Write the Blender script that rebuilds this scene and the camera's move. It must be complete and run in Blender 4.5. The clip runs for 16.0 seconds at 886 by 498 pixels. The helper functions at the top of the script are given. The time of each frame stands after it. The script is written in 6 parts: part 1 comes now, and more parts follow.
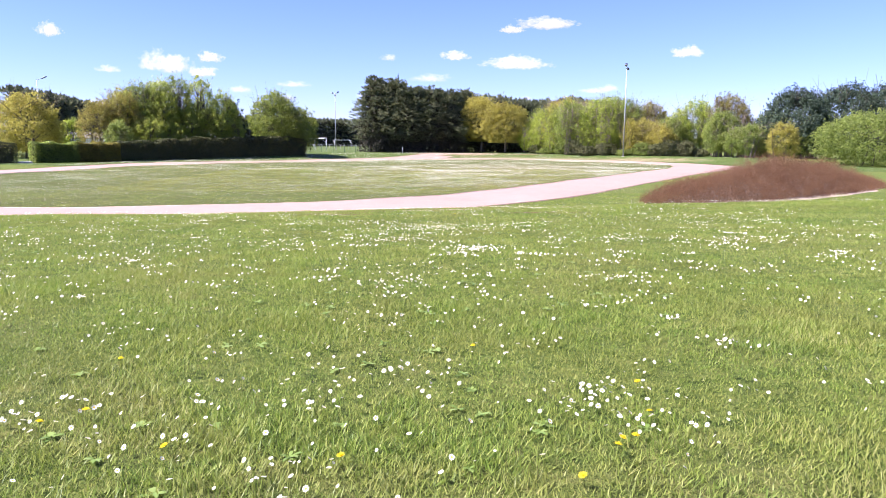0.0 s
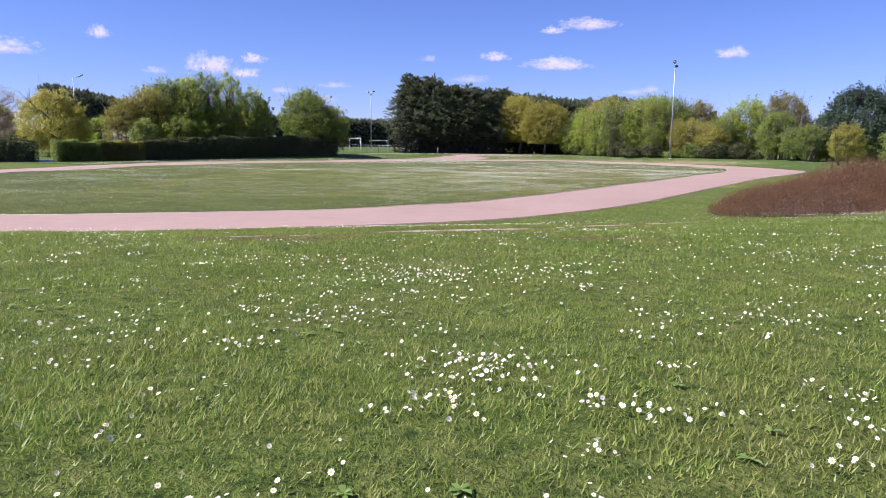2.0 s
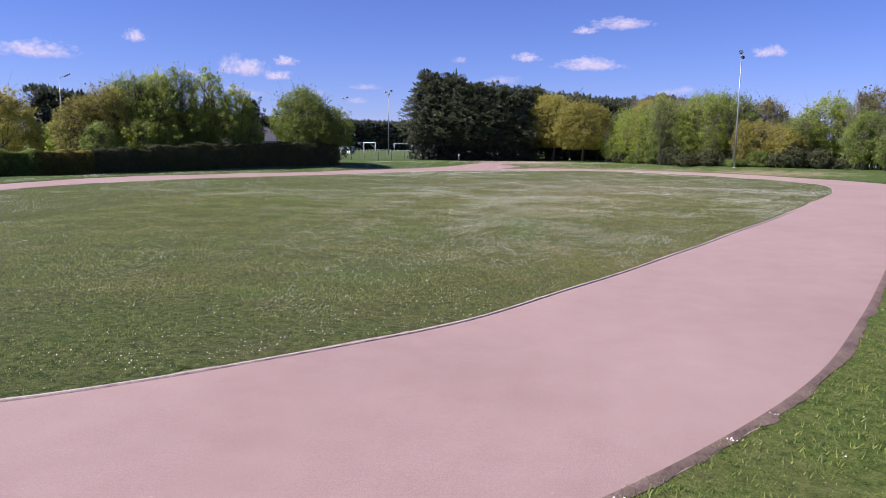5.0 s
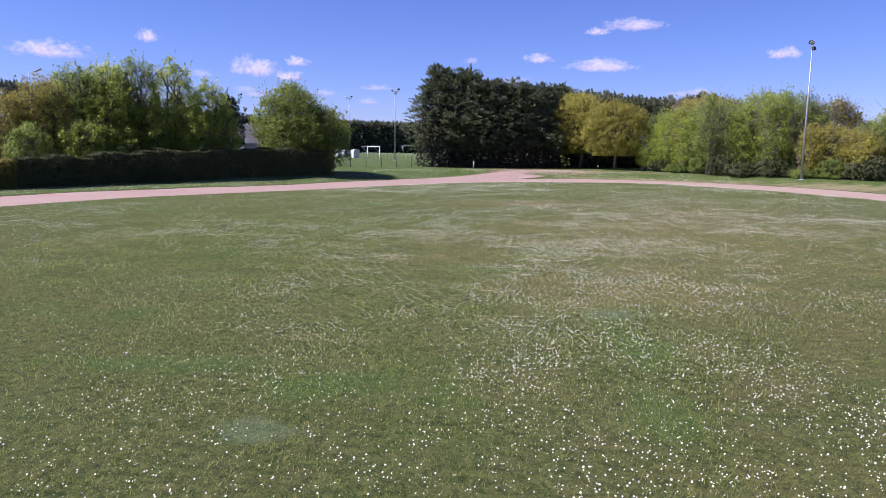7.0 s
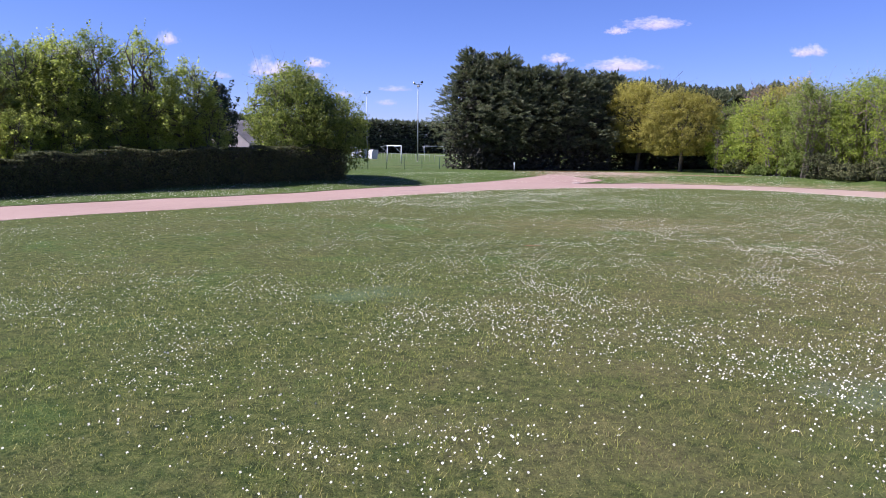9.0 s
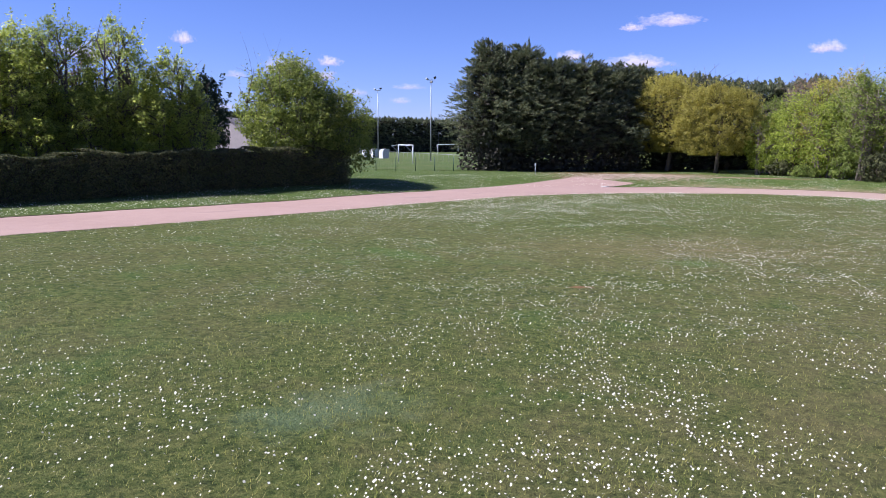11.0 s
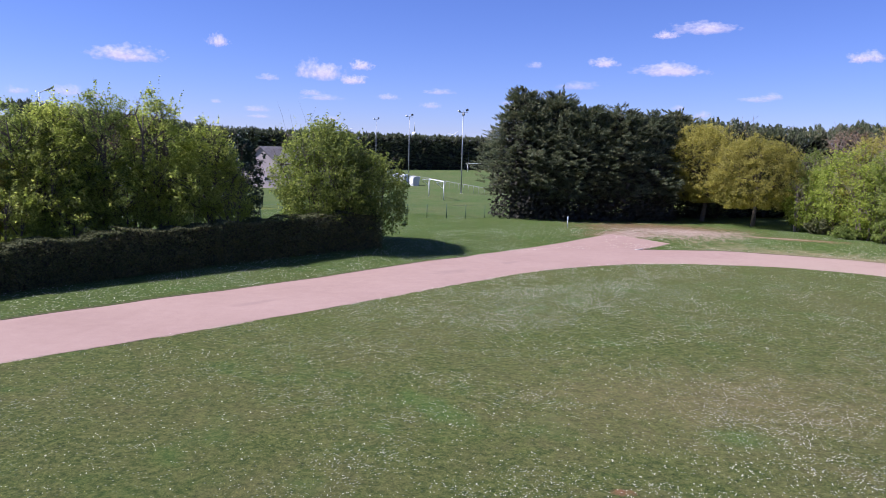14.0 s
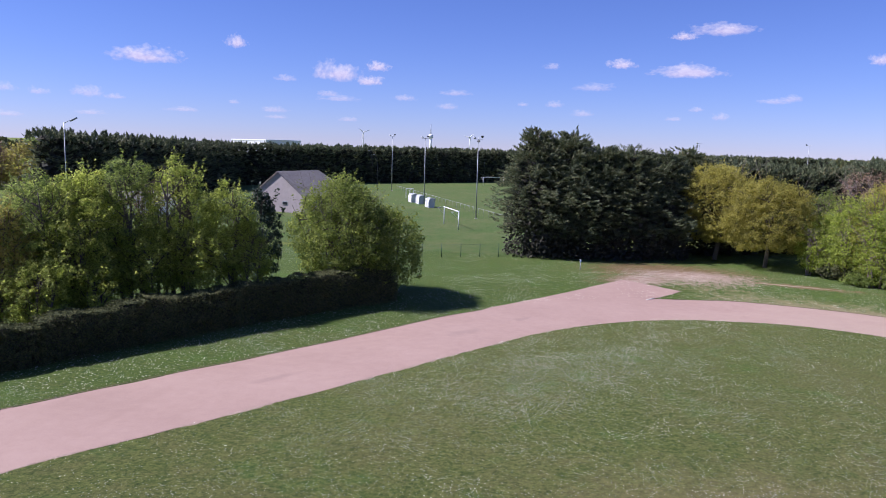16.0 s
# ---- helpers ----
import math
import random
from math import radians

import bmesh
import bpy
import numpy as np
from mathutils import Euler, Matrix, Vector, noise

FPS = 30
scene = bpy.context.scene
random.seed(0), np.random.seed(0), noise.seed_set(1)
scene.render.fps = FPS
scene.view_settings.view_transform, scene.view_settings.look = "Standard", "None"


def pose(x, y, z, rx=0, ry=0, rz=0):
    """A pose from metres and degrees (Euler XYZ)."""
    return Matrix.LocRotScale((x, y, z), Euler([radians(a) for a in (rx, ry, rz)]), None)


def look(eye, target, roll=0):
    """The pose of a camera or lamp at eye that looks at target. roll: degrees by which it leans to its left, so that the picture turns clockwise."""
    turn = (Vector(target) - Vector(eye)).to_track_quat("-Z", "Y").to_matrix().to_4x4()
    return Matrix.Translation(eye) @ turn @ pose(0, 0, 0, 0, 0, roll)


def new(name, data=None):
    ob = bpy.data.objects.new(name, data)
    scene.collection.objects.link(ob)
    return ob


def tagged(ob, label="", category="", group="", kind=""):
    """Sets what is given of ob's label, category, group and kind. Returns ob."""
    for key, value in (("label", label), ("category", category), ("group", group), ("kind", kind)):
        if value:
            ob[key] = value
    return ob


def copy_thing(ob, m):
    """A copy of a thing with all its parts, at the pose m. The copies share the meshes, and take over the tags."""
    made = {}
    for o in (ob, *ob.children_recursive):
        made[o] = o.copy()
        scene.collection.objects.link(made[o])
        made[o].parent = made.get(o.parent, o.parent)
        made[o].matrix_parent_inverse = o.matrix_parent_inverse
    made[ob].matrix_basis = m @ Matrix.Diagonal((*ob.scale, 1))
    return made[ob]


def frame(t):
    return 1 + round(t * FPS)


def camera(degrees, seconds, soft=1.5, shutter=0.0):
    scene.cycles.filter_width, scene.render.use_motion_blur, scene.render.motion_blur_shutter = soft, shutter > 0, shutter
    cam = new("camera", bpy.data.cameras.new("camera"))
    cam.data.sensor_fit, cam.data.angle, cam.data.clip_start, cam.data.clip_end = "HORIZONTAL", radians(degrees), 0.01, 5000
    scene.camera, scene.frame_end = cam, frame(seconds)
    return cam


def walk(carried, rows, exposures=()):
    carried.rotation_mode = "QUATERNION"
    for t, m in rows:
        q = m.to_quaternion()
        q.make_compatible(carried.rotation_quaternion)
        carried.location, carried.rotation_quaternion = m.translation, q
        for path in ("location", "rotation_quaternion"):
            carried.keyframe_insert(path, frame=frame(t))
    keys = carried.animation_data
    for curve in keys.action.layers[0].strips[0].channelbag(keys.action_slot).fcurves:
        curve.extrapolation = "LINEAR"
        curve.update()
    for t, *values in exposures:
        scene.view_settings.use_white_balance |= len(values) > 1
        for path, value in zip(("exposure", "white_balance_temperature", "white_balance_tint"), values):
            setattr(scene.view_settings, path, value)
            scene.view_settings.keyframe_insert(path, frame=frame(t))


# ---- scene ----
cam = camera(63.1, 16.0, soft=0.8)
PATH = [
    (0, (0.572, -2.299, 1.058), (0.547, -0.321, 0.767), 0.4),
    (0.5, (0.688, -1.896, 0.977), (0.601, 0.081, 0.687), 0.6),
    (1, (0.793, -1.005, 0.928), (0.69, 0.971, 0.637), 0.5),
    (1.5, (0.821, 0.213, 0.924), (0.706, 2.189, 0.635), 0.6),
    (2, (0.819, 1.877, 0.967), (0.69, 3.852, 0.678), 0.7),
    (2.5, (0.827, 4.054, 1.083), (0.676, 6.028, 0.796), 0.7),
    (3, (0.787, 6.377, 1.219), (0.624, 8.349, 0.933), 0.7),
    (3.5, (0.874, 8.891, 1.299), (0.701, 10.862, 1.013), 0.7),
    (4, (1.019, 11.555, 1.293), (0.836, 13.526, 1.008), 0.7),
    (6.5, (0.665, 26.329, 2.139), (0.417, 28.293, 1.851), 0.5),
    (7, (-0.605, 29.941, 2.125), (-0.846, 31.906, 1.841), 0.8),
    (7.5, (-1.885, 33.528, 2.133), (-2.131, 35.492, 1.848), 0.6),
    (8, (-2.873, 37.010, 1.874), (-3.129, 38.974, 1.596), 0.4),
    (8.5, (-3.355, 40.408, 1.760), (-3.631, 42.369, 1.482), 0.4),
    (9, (-3.925, 43.363, 1.836), (-4.216, 45.322, 1.554), 0.6),
    (11.3, (-4.888, 49.438, 2.069), (-5.224, 51.388, 1.781), 0.5),
    (11.5, (-4.926, 49.449, 2.166), (-5.267, 51.400, 1.887), 0.6),
    (12, (-5.155, 49.462, 2.726), (-5.506, 51.412, 2.455), 0.8),
    (12.5, (-5.38, 49.641, 3.534), (-5.746, 51.589, 3.263), 0.9),
    (13, (-5.438, 49.948, 4.342), (-5.821, 51.892, 4.069), 1.0),
    (13.5, (-5.406, 50.144, 5.245), (-5.8, 52.085, 4.97), 1.2),
    (14, (-5.373, 50.16, 6.148), (-5.776, 52.099, 5.871), 1.4),
    (14.5, (-5.193, 49.983, 7.036), (-5.61, 51.92, 6.763), 1.3),
    (15, (-5.199, 49.748, 8.08), (-5.624, 51.682, 7.799), 1.6),
    (15.5, (-5.226, 49.658, 9.083), (-5.661, 51.59, 8.799), 1.7),
    (16, (-5.241, 49.592, 10.018), (-5.686, 51.522, 9.741), 1.6),
]
# the clip's camera closes down during the first two seconds: seconds, stops, kelvin, tint
EXPOSURES = [(0.0, 1.75, 6080, 24), (0.5, 1.5, 6070, 21), (1.0, 1.24, 6050, 18), (1.5, 1.05, 5970, 17), (2.0, 0.95, 5930, 18), (3.0, 0.81, 5840, 23), (4.2, 0.73, 5810, 24), (6.4, 0.62, 5780, 25), (7.0, 0.83, 5780, 24), (9.0, 0.95, 5770, 22), (12.5, 0.92, 5720, 20), (14.5, 0.8, 5700, 22), (16.0, 0.72, 5700, 22)]
walk(cam, [(t, look(eye, target, roll)) for t, eye, target, roll in PATH], EXPOSURES)

# ---- world, sun ----
SUN_DIR = Vector((-0.635, -0.185, 0.75)).normalized()
world = bpy.data.worlds.new("sky")
scene.world = world
world.use_nodes = True
wn = world.node_tree
sky = wn.nodes.new("ShaderNodeTexSky")
sky.sky_type = "NISHITA"
sky.sun_disc = False
sky.sun_elevation = math.asin(SUN_DIR.z)
sky.sun_rotation = math.atan2(SUN_DIR.x, SUN_DIR.y)
sky.air_density, sky.dust_density, sky.ozone_density = 0.9, 0.0, 4.0
tone = wn.nodes.new("ShaderNodeMix")
tone.data_type, tone.blend_type = "RGBA", "MULTIPLY"
tone.inputs[0].default_value, tone.inputs[7].default_value = 1.0, (0.93, 0.95, 1.40, 1)
wn.links.new(sky.outputs[0], tone.inputs[6])
wn.links.new(tone.outputs[2], wn.nodes["Background"].inputs[0])
wn.nodes["Background"].inputs[1].default_value = 0.051
sun_data = bpy.data.lights.new("sun", "SUN")
sun_data.energy, sun_data.angle, sun_data.color = 5.0, radians(0.5), (1.0, 0.95, 0.87)
sun = new("sun", sun_data)
sun.rotation_euler = SUN_DIR.to_track_quat("Z", "Y").to_euler()
sun.location = SUN_DIR * 200


# ---- helpers for building ----
def ss(a, b, v):
    v = np.clip((v - a) / (b - a), 0.0, 1.0)
    return v * v * (3 - 2 * v)


def hash2(ix, iy, seed):
    n = (ix.astype(np.int64) * 374761393 + iy.astype(np.int64) * 668265263 + seed * 982451653) & 0x7FFFFFFF
    n = ((n ^ (n >> 13)) * 1274126177) & 0x7FFFFFFF
    return ((n ^ (n >> 16)) & 0xFFFF) / 65535.0


def vnoise(x, y, size, seed=0):
    """Smooth value noise, 0 to 1, with lumps of about that size in metres."""
    x, y = np.asarray(x, float) / size, np.asarray(y, float) / size
    ix, iy = np.floor(x), np.floor(y)
    fx, fy = x - ix, y - iy
    fx, fy = fx * fx * (3 - 2 * fx), fy * fy * (3 - 2 * fy)
    a, b = hash2(ix, iy, seed), hash2(ix + 1, iy, seed)
    c, d = hash2(ix, iy + 1, seed), hash2(ix + 1, iy + 1, seed)
    return (a + (b - a) * fx) * (1 - fy) + (c + (d - c) * fx) * fy


def mesh_from(name, verts, faces):
    """A mesh from an array of points and an array of triangles or quads (or a list of such arrays)."""
    me = bpy.data.meshes.new(name)
    groups = faces if isinstance(faces, list) else [faces]
    groups = [np.asarray(g, np.int32) for g in groups if len(g)]
    verts = np.asarray(verts, np.float32)
    me.vertices.add(len(verts))
    me.vertices.foreach_set("co", verts.ravel())
    loops = np.concatenate([g.ravel() for g in groups])
    sizes = np.concatenate([np.full(len(g), g.shape[1], np.int32) for g in groups])
    starts = np.concatenate([[0], np.cumsum(sizes)[:-1]]).astype(np.int32)
    me.loops.add(len(loops))
    me.loops.foreach_set("vertex_index", loops)
    me.polygons.add(len(sizes))
    me.polygons.foreach_set("loop_start", starts)
    me.update(calc_edges=True)
    me.validate()
    return me


def thing(name, label, category, place=(0, 0, 0), turn=0, group="", kind=""):
    ob = new(name)
    ob.empty_display_size = 0.2
    ob.matrix_basis = pose(*place, 0, 0, turn)
    return tagged(ob, label, category, group, kind)


def part(name, data, material, parent, label="", smooth=False):
    """Links a mesh or a bmesh as one object under a thing or a part."""
    if isinstance(data, bmesh.types.BMesh):
        me = bpy.data.meshes.new(name)
        data.to_mesh(me)
        data.free()
    else:
        me = data
    if material and not me.materials:
        me.materials.append(material)
    if smooth:
        me.polygons.foreach_set("use_smooth", [True] * len(me.polygons))
    ob = new(name, me)
    ob.parent = parent
    return tagged(ob, label)


def setting(name, me, material, label, category, kind="structure", smooth=False):
    me.materials.append(material)
    if smooth:
        me.polygons.foreach_set("use_smooth", [True] * len(me.polygons))
    return tagged(new(name, me), label, category, "", kind)


def tube(points, radii, sides=6):
    """Points and faces of a tapered tube along a line."""
    pts = np.asarray(points, float)
    n = len(pts)
    tan = np.gradient(pts, axis=0)
    tan /= np.linalg.norm(tan, axis=1)[:, None] + 1e-9
    ref = np.array([0.31, 0.95, 0.02])
    u = np.cross(tan, ref)
    u /= np.linalg.norm(u, axis=1)[:, None] + 1e-9
    w = np.cross(tan, u)
    a = np.linspace(0, 2 * np.pi, sides, endpoint=False)
    r = np.asarray(radii, float)[:, None, None]
    ring = pts[:, None, :] + r * (np.cos(a)[None, :, None] * u[:, None, :] + np.sin(a)[None, :, None] * w[:, None, :])
    verts = ring.reshape(-1, 3)
    i = np.arange(n - 1)[:, None] * sides + np.arange(sides)[None, :]
    j = np.arange(n - 1)[:, None] * sides + (np.arange(sides)[None, :] + 1) % sides
    quads = np.stack([i, j, j + sides, i + sides], -1).reshape(-1, 4)
    caps = [np.arange(sides)[::-1][None, :], (np.arange(sides) + (n - 1) * sides)[None, :]]
    return verts, [quads] + caps


def merge(pieces):
    """One point array and face groups out of several (points, faces)."""
    verts, by, off = [], {}, 0
    for v, f in pieces:
        for g in (f if isinstance(f, list) else [f]):
            g = np.asarray(g)
            by.setdefault(g.shape[1], []).append(g + off)
        verts.append(v)
        off += len(v)
    return np.concatenate(verts), [np.concatenate(g) for g in by.values()]


def box_bm(bm, lo, hi, bevel=0.0):
    m = Matrix.Translation([(a + b) / 2 for a, b in zip(lo, hi)]) @ Matrix.Diagonal([b - a for a, b in zip(lo, hi)] + [1])
    made = bmesh.ops.create_cube(bm, size=1, matrix=m)
    if bevel:
        edges = list({e for v in made["verts"] for e in v.link_edges})
        bmesh.ops.bevel(bm, geom=edges, offset=bevel, segments=2, affect="EDGES", profile=0.6)


def pole_bm(bm, a, b, r0, r1=None, sides=10):
    a, b = Vector(a), Vector(b)
    m = Matrix.Translation((a + b) / 2) @ (b - a).to_track_quat("Z", "Y").to_matrix().to_4x4()
    bmesh.ops.create_cone(bm, cap_ends=True, segments=sides, radius1=r0, radius2=r0 if r1 is None else r1, depth=(b - a).length, matrix=m)


# ---- materials ----
def nodes_of(name):
    mat = bpy.data.materials.new(name)
    mat.use_nodes = True
    nt = mat.node_tree
    return mat, nt, nt.nodes["Principled BSDF"], nt.nodes["Material Output"]


def add(nt, kind, **values):
    n = nt.nodes.new(kind)
    for k, v in values.items():
        n.inputs[k].default_value = v
    return n


def noise_node(nt, vec, scale, detail=4.0, rough=0.6):
    n = add(nt, "ShaderNodeTexNoise", Scale=scale, Detail=detail, Roughness=rough)
    nt.links.new(vec, n.inputs["Vector"])
    return n.outputs[0]


def ramp(nt, fac, stops):
    n = nt.nodes.new("ShaderNodeValToRGB")
    e = n.color_ramp.elements
    while len(e) < len(stops):
        e.new(0.5)
    for el, (p, c) in zip(e, stops):
        el.position, el.color = p, (*c, 1)
    nt.links.new(fac, n.inputs[0])
    return n.outputs[0]


def mixc(nt, fac, a, b, mode="MIX"):
    n = nt.nodes.new("ShaderNodeMix")
    n.data_type, n.blend_type = "RGBA", mode
    for sock, v in ((0, fac), (6, a), (7, b)):
        if isinstance(v, bpy.types.NodeSocket):
            nt.links.new(v, n.inputs[sock])
        elif sock:
            n.inputs[sock].default_value = (*v, 1)
        else:
            n.inputs[0].default_value = v
    return n.outputs[2]


def mathn(nt, op, a, b=None, clamp=False):
    n = nt.nodes.new("ShaderNodeMath")
    n.operation, n.use_clamp = op, clamp
    for i, v in enumerate((a, b)):
        if v is None:
            continue
        if isinstance(v, bpy.types.NodeSocket):
            nt.links.new(v, n.inputs[i])
        else:
            n.inputs[i].default_value = v
    return n.outputs[0]


def bump(nt, bsdf, height, strength=0.4, distance=0.02):
    n = add(nt, "ShaderNodeBump", Strength=strength, Distance=distance)
    nt.links.new(height, n.inputs["Height"])
    nt.links.new(n.outputs[0], bsdf.inputs["Normal"])


def place_of(nt):
    return nt.nodes.new("ShaderNodeNewGeometry").outputs["Position"]


def simple_mat(name, a, b, scale=8.0, rough=0.7, metal=0.0, relief=0.2, distance=0.01):
    """A plain surface with two-scale variation between two colours."""
    mat, nt, bsdf, out = nodes_of(name)
    pos = nt.nodes.new("ShaderNodeTexCoord").outputs["Object"]
    n1, n2 = noise_node(nt, pos, scale), noise_node(nt, pos, scale * 7, 5)
    f = mathn(nt, "ADD", mathn(nt, "MULTIPLY", n1, 0.6), mathn(nt, "MULTIPLY", n2, 0.4))
    nt.links.new(ramp(nt, f, [(0.32, a), (0.68, b)]), bsdf.inputs["Base Color"])
    bsdf.inputs["Roughness"].default_value, bsdf.inputs["Metallic"].default_value = rough, metal
    bump(nt, bsdf, n2, relief, distance)
    return mat


def leaf_mat(name, stops, translucent=0.35, rough=0.5, glow=1.0, patches=None):
    """Leaves, blades and needles: each piece takes its own tone, and lets some light through."""
    mat, nt, bsdf, out = nodes_of(name)
    rnd = nt.nodes.new("ShaderNodeNewGeometry").outputs["Random Per Island"]
    own = nt.nodes.new("ShaderNodeObjectInfo").outputs["Random"]
    low = noise_node(nt, nt.nodes.new("ShaderNodeTexCoord").outputs["Object"], 0.9, 2)
    f = mathn(nt, "ADD", mathn(nt, "MULTIPLY", rnd, 0.55), mathn(nt, "MULTIPLY", low, 0.45))
    f = mathn(nt, "ADD", f, mathn(nt, "MULTIPLY", mathn(nt, "SUBTRACT", own, 0.5), 0.12))
    col = ramp(nt, f, stops)
    if patches:
        pos = place_of(nt)
        where = mathn(nt, "ADD", mathn(nt, "MULTIPLY", noise_node(nt, pos, 0.75, 4), 0.6), mathn(nt, "MULTIPLY", noise_node(nt, pos, 3.4, 3), 0.4))
        col = mixc(nt, ramp(nt, where, [(0.42, (0, 0, 0)), (0.60, (0.6, 0.6, 0.6))]), col, mixc(nt, 0.55, col, patches[0]))
        col = mixc(nt, ramp(nt, noise_node(nt, pos, 0.5, 3), [(0.54, (0, 0, 0)), (0.66, (0.7, 0.7, 0.7))]), col, mixc(nt, 0.5, col, patches[1]))
    nt.links.new(col, bsdf.inputs["Base Color"])
    bsdf.inputs["Roughness"].default_value = rough
    bsdf.inputs["Specular IOR Level"].default_value = 0.2
    tr = nt.nodes.new("ShaderNodeBsdfTranslucent")
    nt.links.new(mixc(nt, 1.0, col, (glow, glow, glow * 0.8), "MULTIPLY"), tr.inputs[0])
    mx = nt.nodes.new("ShaderNodeMixShader")
    mx.inputs[0].default_value = translucent
    nt.links.new(bsdf.outputs[0], mx.inputs[1])
    nt.links.new(tr.outputs[0], mx.inputs[2])
    nt.links.new(mx.outputs[0], out.inputs[0])
    return mat


# worn strips in the turf: x, y, half length, half width, turn
STRIPS = [(0.2, 12.58, 1.12, 0.18, 24), (1.15, 13.05, 0.34, 0.22, 20), (2.6, 14.2, 0.75, 0.16, 35), (4.1, 15.2, 0.8, 0.15, 34), (5.6, 16.5, 0.9, 0.14, 36), (7.5, 17.9, 1.1, 0.13, 35),
          (-2.5, 11.42, 0.32, 0.06, 10), (-1.7, 11.55, 0.22, 0.05, 8)]
BROWN = [(1.75, 13.45, 0.6, 0.1, 38), (3.4, 14.6, 0.5, 0.1, 36), (0.7, 12.15, 1.0, 0.06, 24), (2.4, 11.25, 0.6, 0.07, -4), (-2.1, 11.35, 1.1, 0.1, 10), (-1.6, 10.75, 0.6, 0.05, 6),
         (-2.4, 17.9, 1.1, 0.06, 12), (-1.1, 17.8, 0.4, 0.04, 0), (-0.9, 13.1, 0.5, 0.05, 28), (2.9, 13.9, 0.7, 0.05, 32)]
WORN_FAR = [(0.4, 117.6, 7.8, 5.4, -4), (-2.4, 113.2, 4.2, 2.2, 30), (10.2, 114.4, 5.6, 0.7, -12)]

# tone of the lawn: its dry side, lush streaks, clover patches and a few bare scuffs
DRY_VERGE = [(13.0, 107.0, 13.0, 3.2, -20), (26.0, 98.0, 12.0, 3.5, -48)]
DRY_SIDE = [(6.0, 60.0, 12.0, 26.0, -14), (-1.0, 72.0, 9.0, 5.0, 20)]
# dry near patches, also lightened to offset the shade between grass blades
DRY_LIFTED = [(4.0, 33.5, 6.0, 5.5, 0), (-0.6, 34.2, 1.6, 1.2, 10), (1.6, 46.0, 4.0, 2.5, 20)]
LUSH = [(-9.4, 69.3, 1.9, 0.5, -44), (-1.3, 69.4, 1.0, 0.6, 20), (-5.6, 39.6, 1.5, 0.45, 10), (-3.4, 38.9, 0.8, 0.6, 0), (1.2, 41.8, 0.5, 1.6, 10), (1.1, 38.6, 0.5, 1.0, 0), (-1.9, 48.8, 1.4, 0.5, -20)]
CLOVER = [(-3.7, 37.4, 0.55, 0.4, 0), (1.2, 44.1, 0.75, 0.5, 0), (0.2, 52.5, 1.0, 0.6, 20), (-7.5, 57.0, 1.2, 0.7, 30)]
SCUFFS = [(-4.47, 65.47, 0.3, 0.22, 0)]


def patch_mask(nt, pos, places, wide, noise):
    """1 inside the given patches, with an edge broken up by noise."""
    best = None
    sep = nt.nodes.new("ShaderNodeSeparateXYZ")
    nt.links.new(pos, sep.inputs[0])
    for cx, cy, rx, ry, turn in places:
        c, s = math.cos(radians(turn)), math.sin(radians(turn))
        dx, dy = mathn(nt, "SUBTRACT", sep.outputs[0], cx), mathn(nt, "SUBTRACT", sep.outputs[1], cy)
        u = mathn(nt, "ADD", mathn(nt, "MULTIPLY", dx, c / (rx * wide[0])), mathn(nt, "MULTIPLY", dy, s / (rx * wide[0])))
        v = mathn(nt, "ADD", mathn(nt, "MULTIPLY", dx, -s / (ry * wide[1])), mathn(nt, "MULTIPLY", dy, c / (ry * wide[1])))
        e = mathn(nt, "SUBTRACT", 1.0, mathn(nt, "SQRT", mathn(nt, "ADD", mathn(nt, "MULTIPLY", u, u), mathn(nt, "MULTIPLY", v, v))))
        best = e if best is None else mathn(nt, "MAXIMUM", best, e)
    return mathn(nt, "ADD", best, noise)


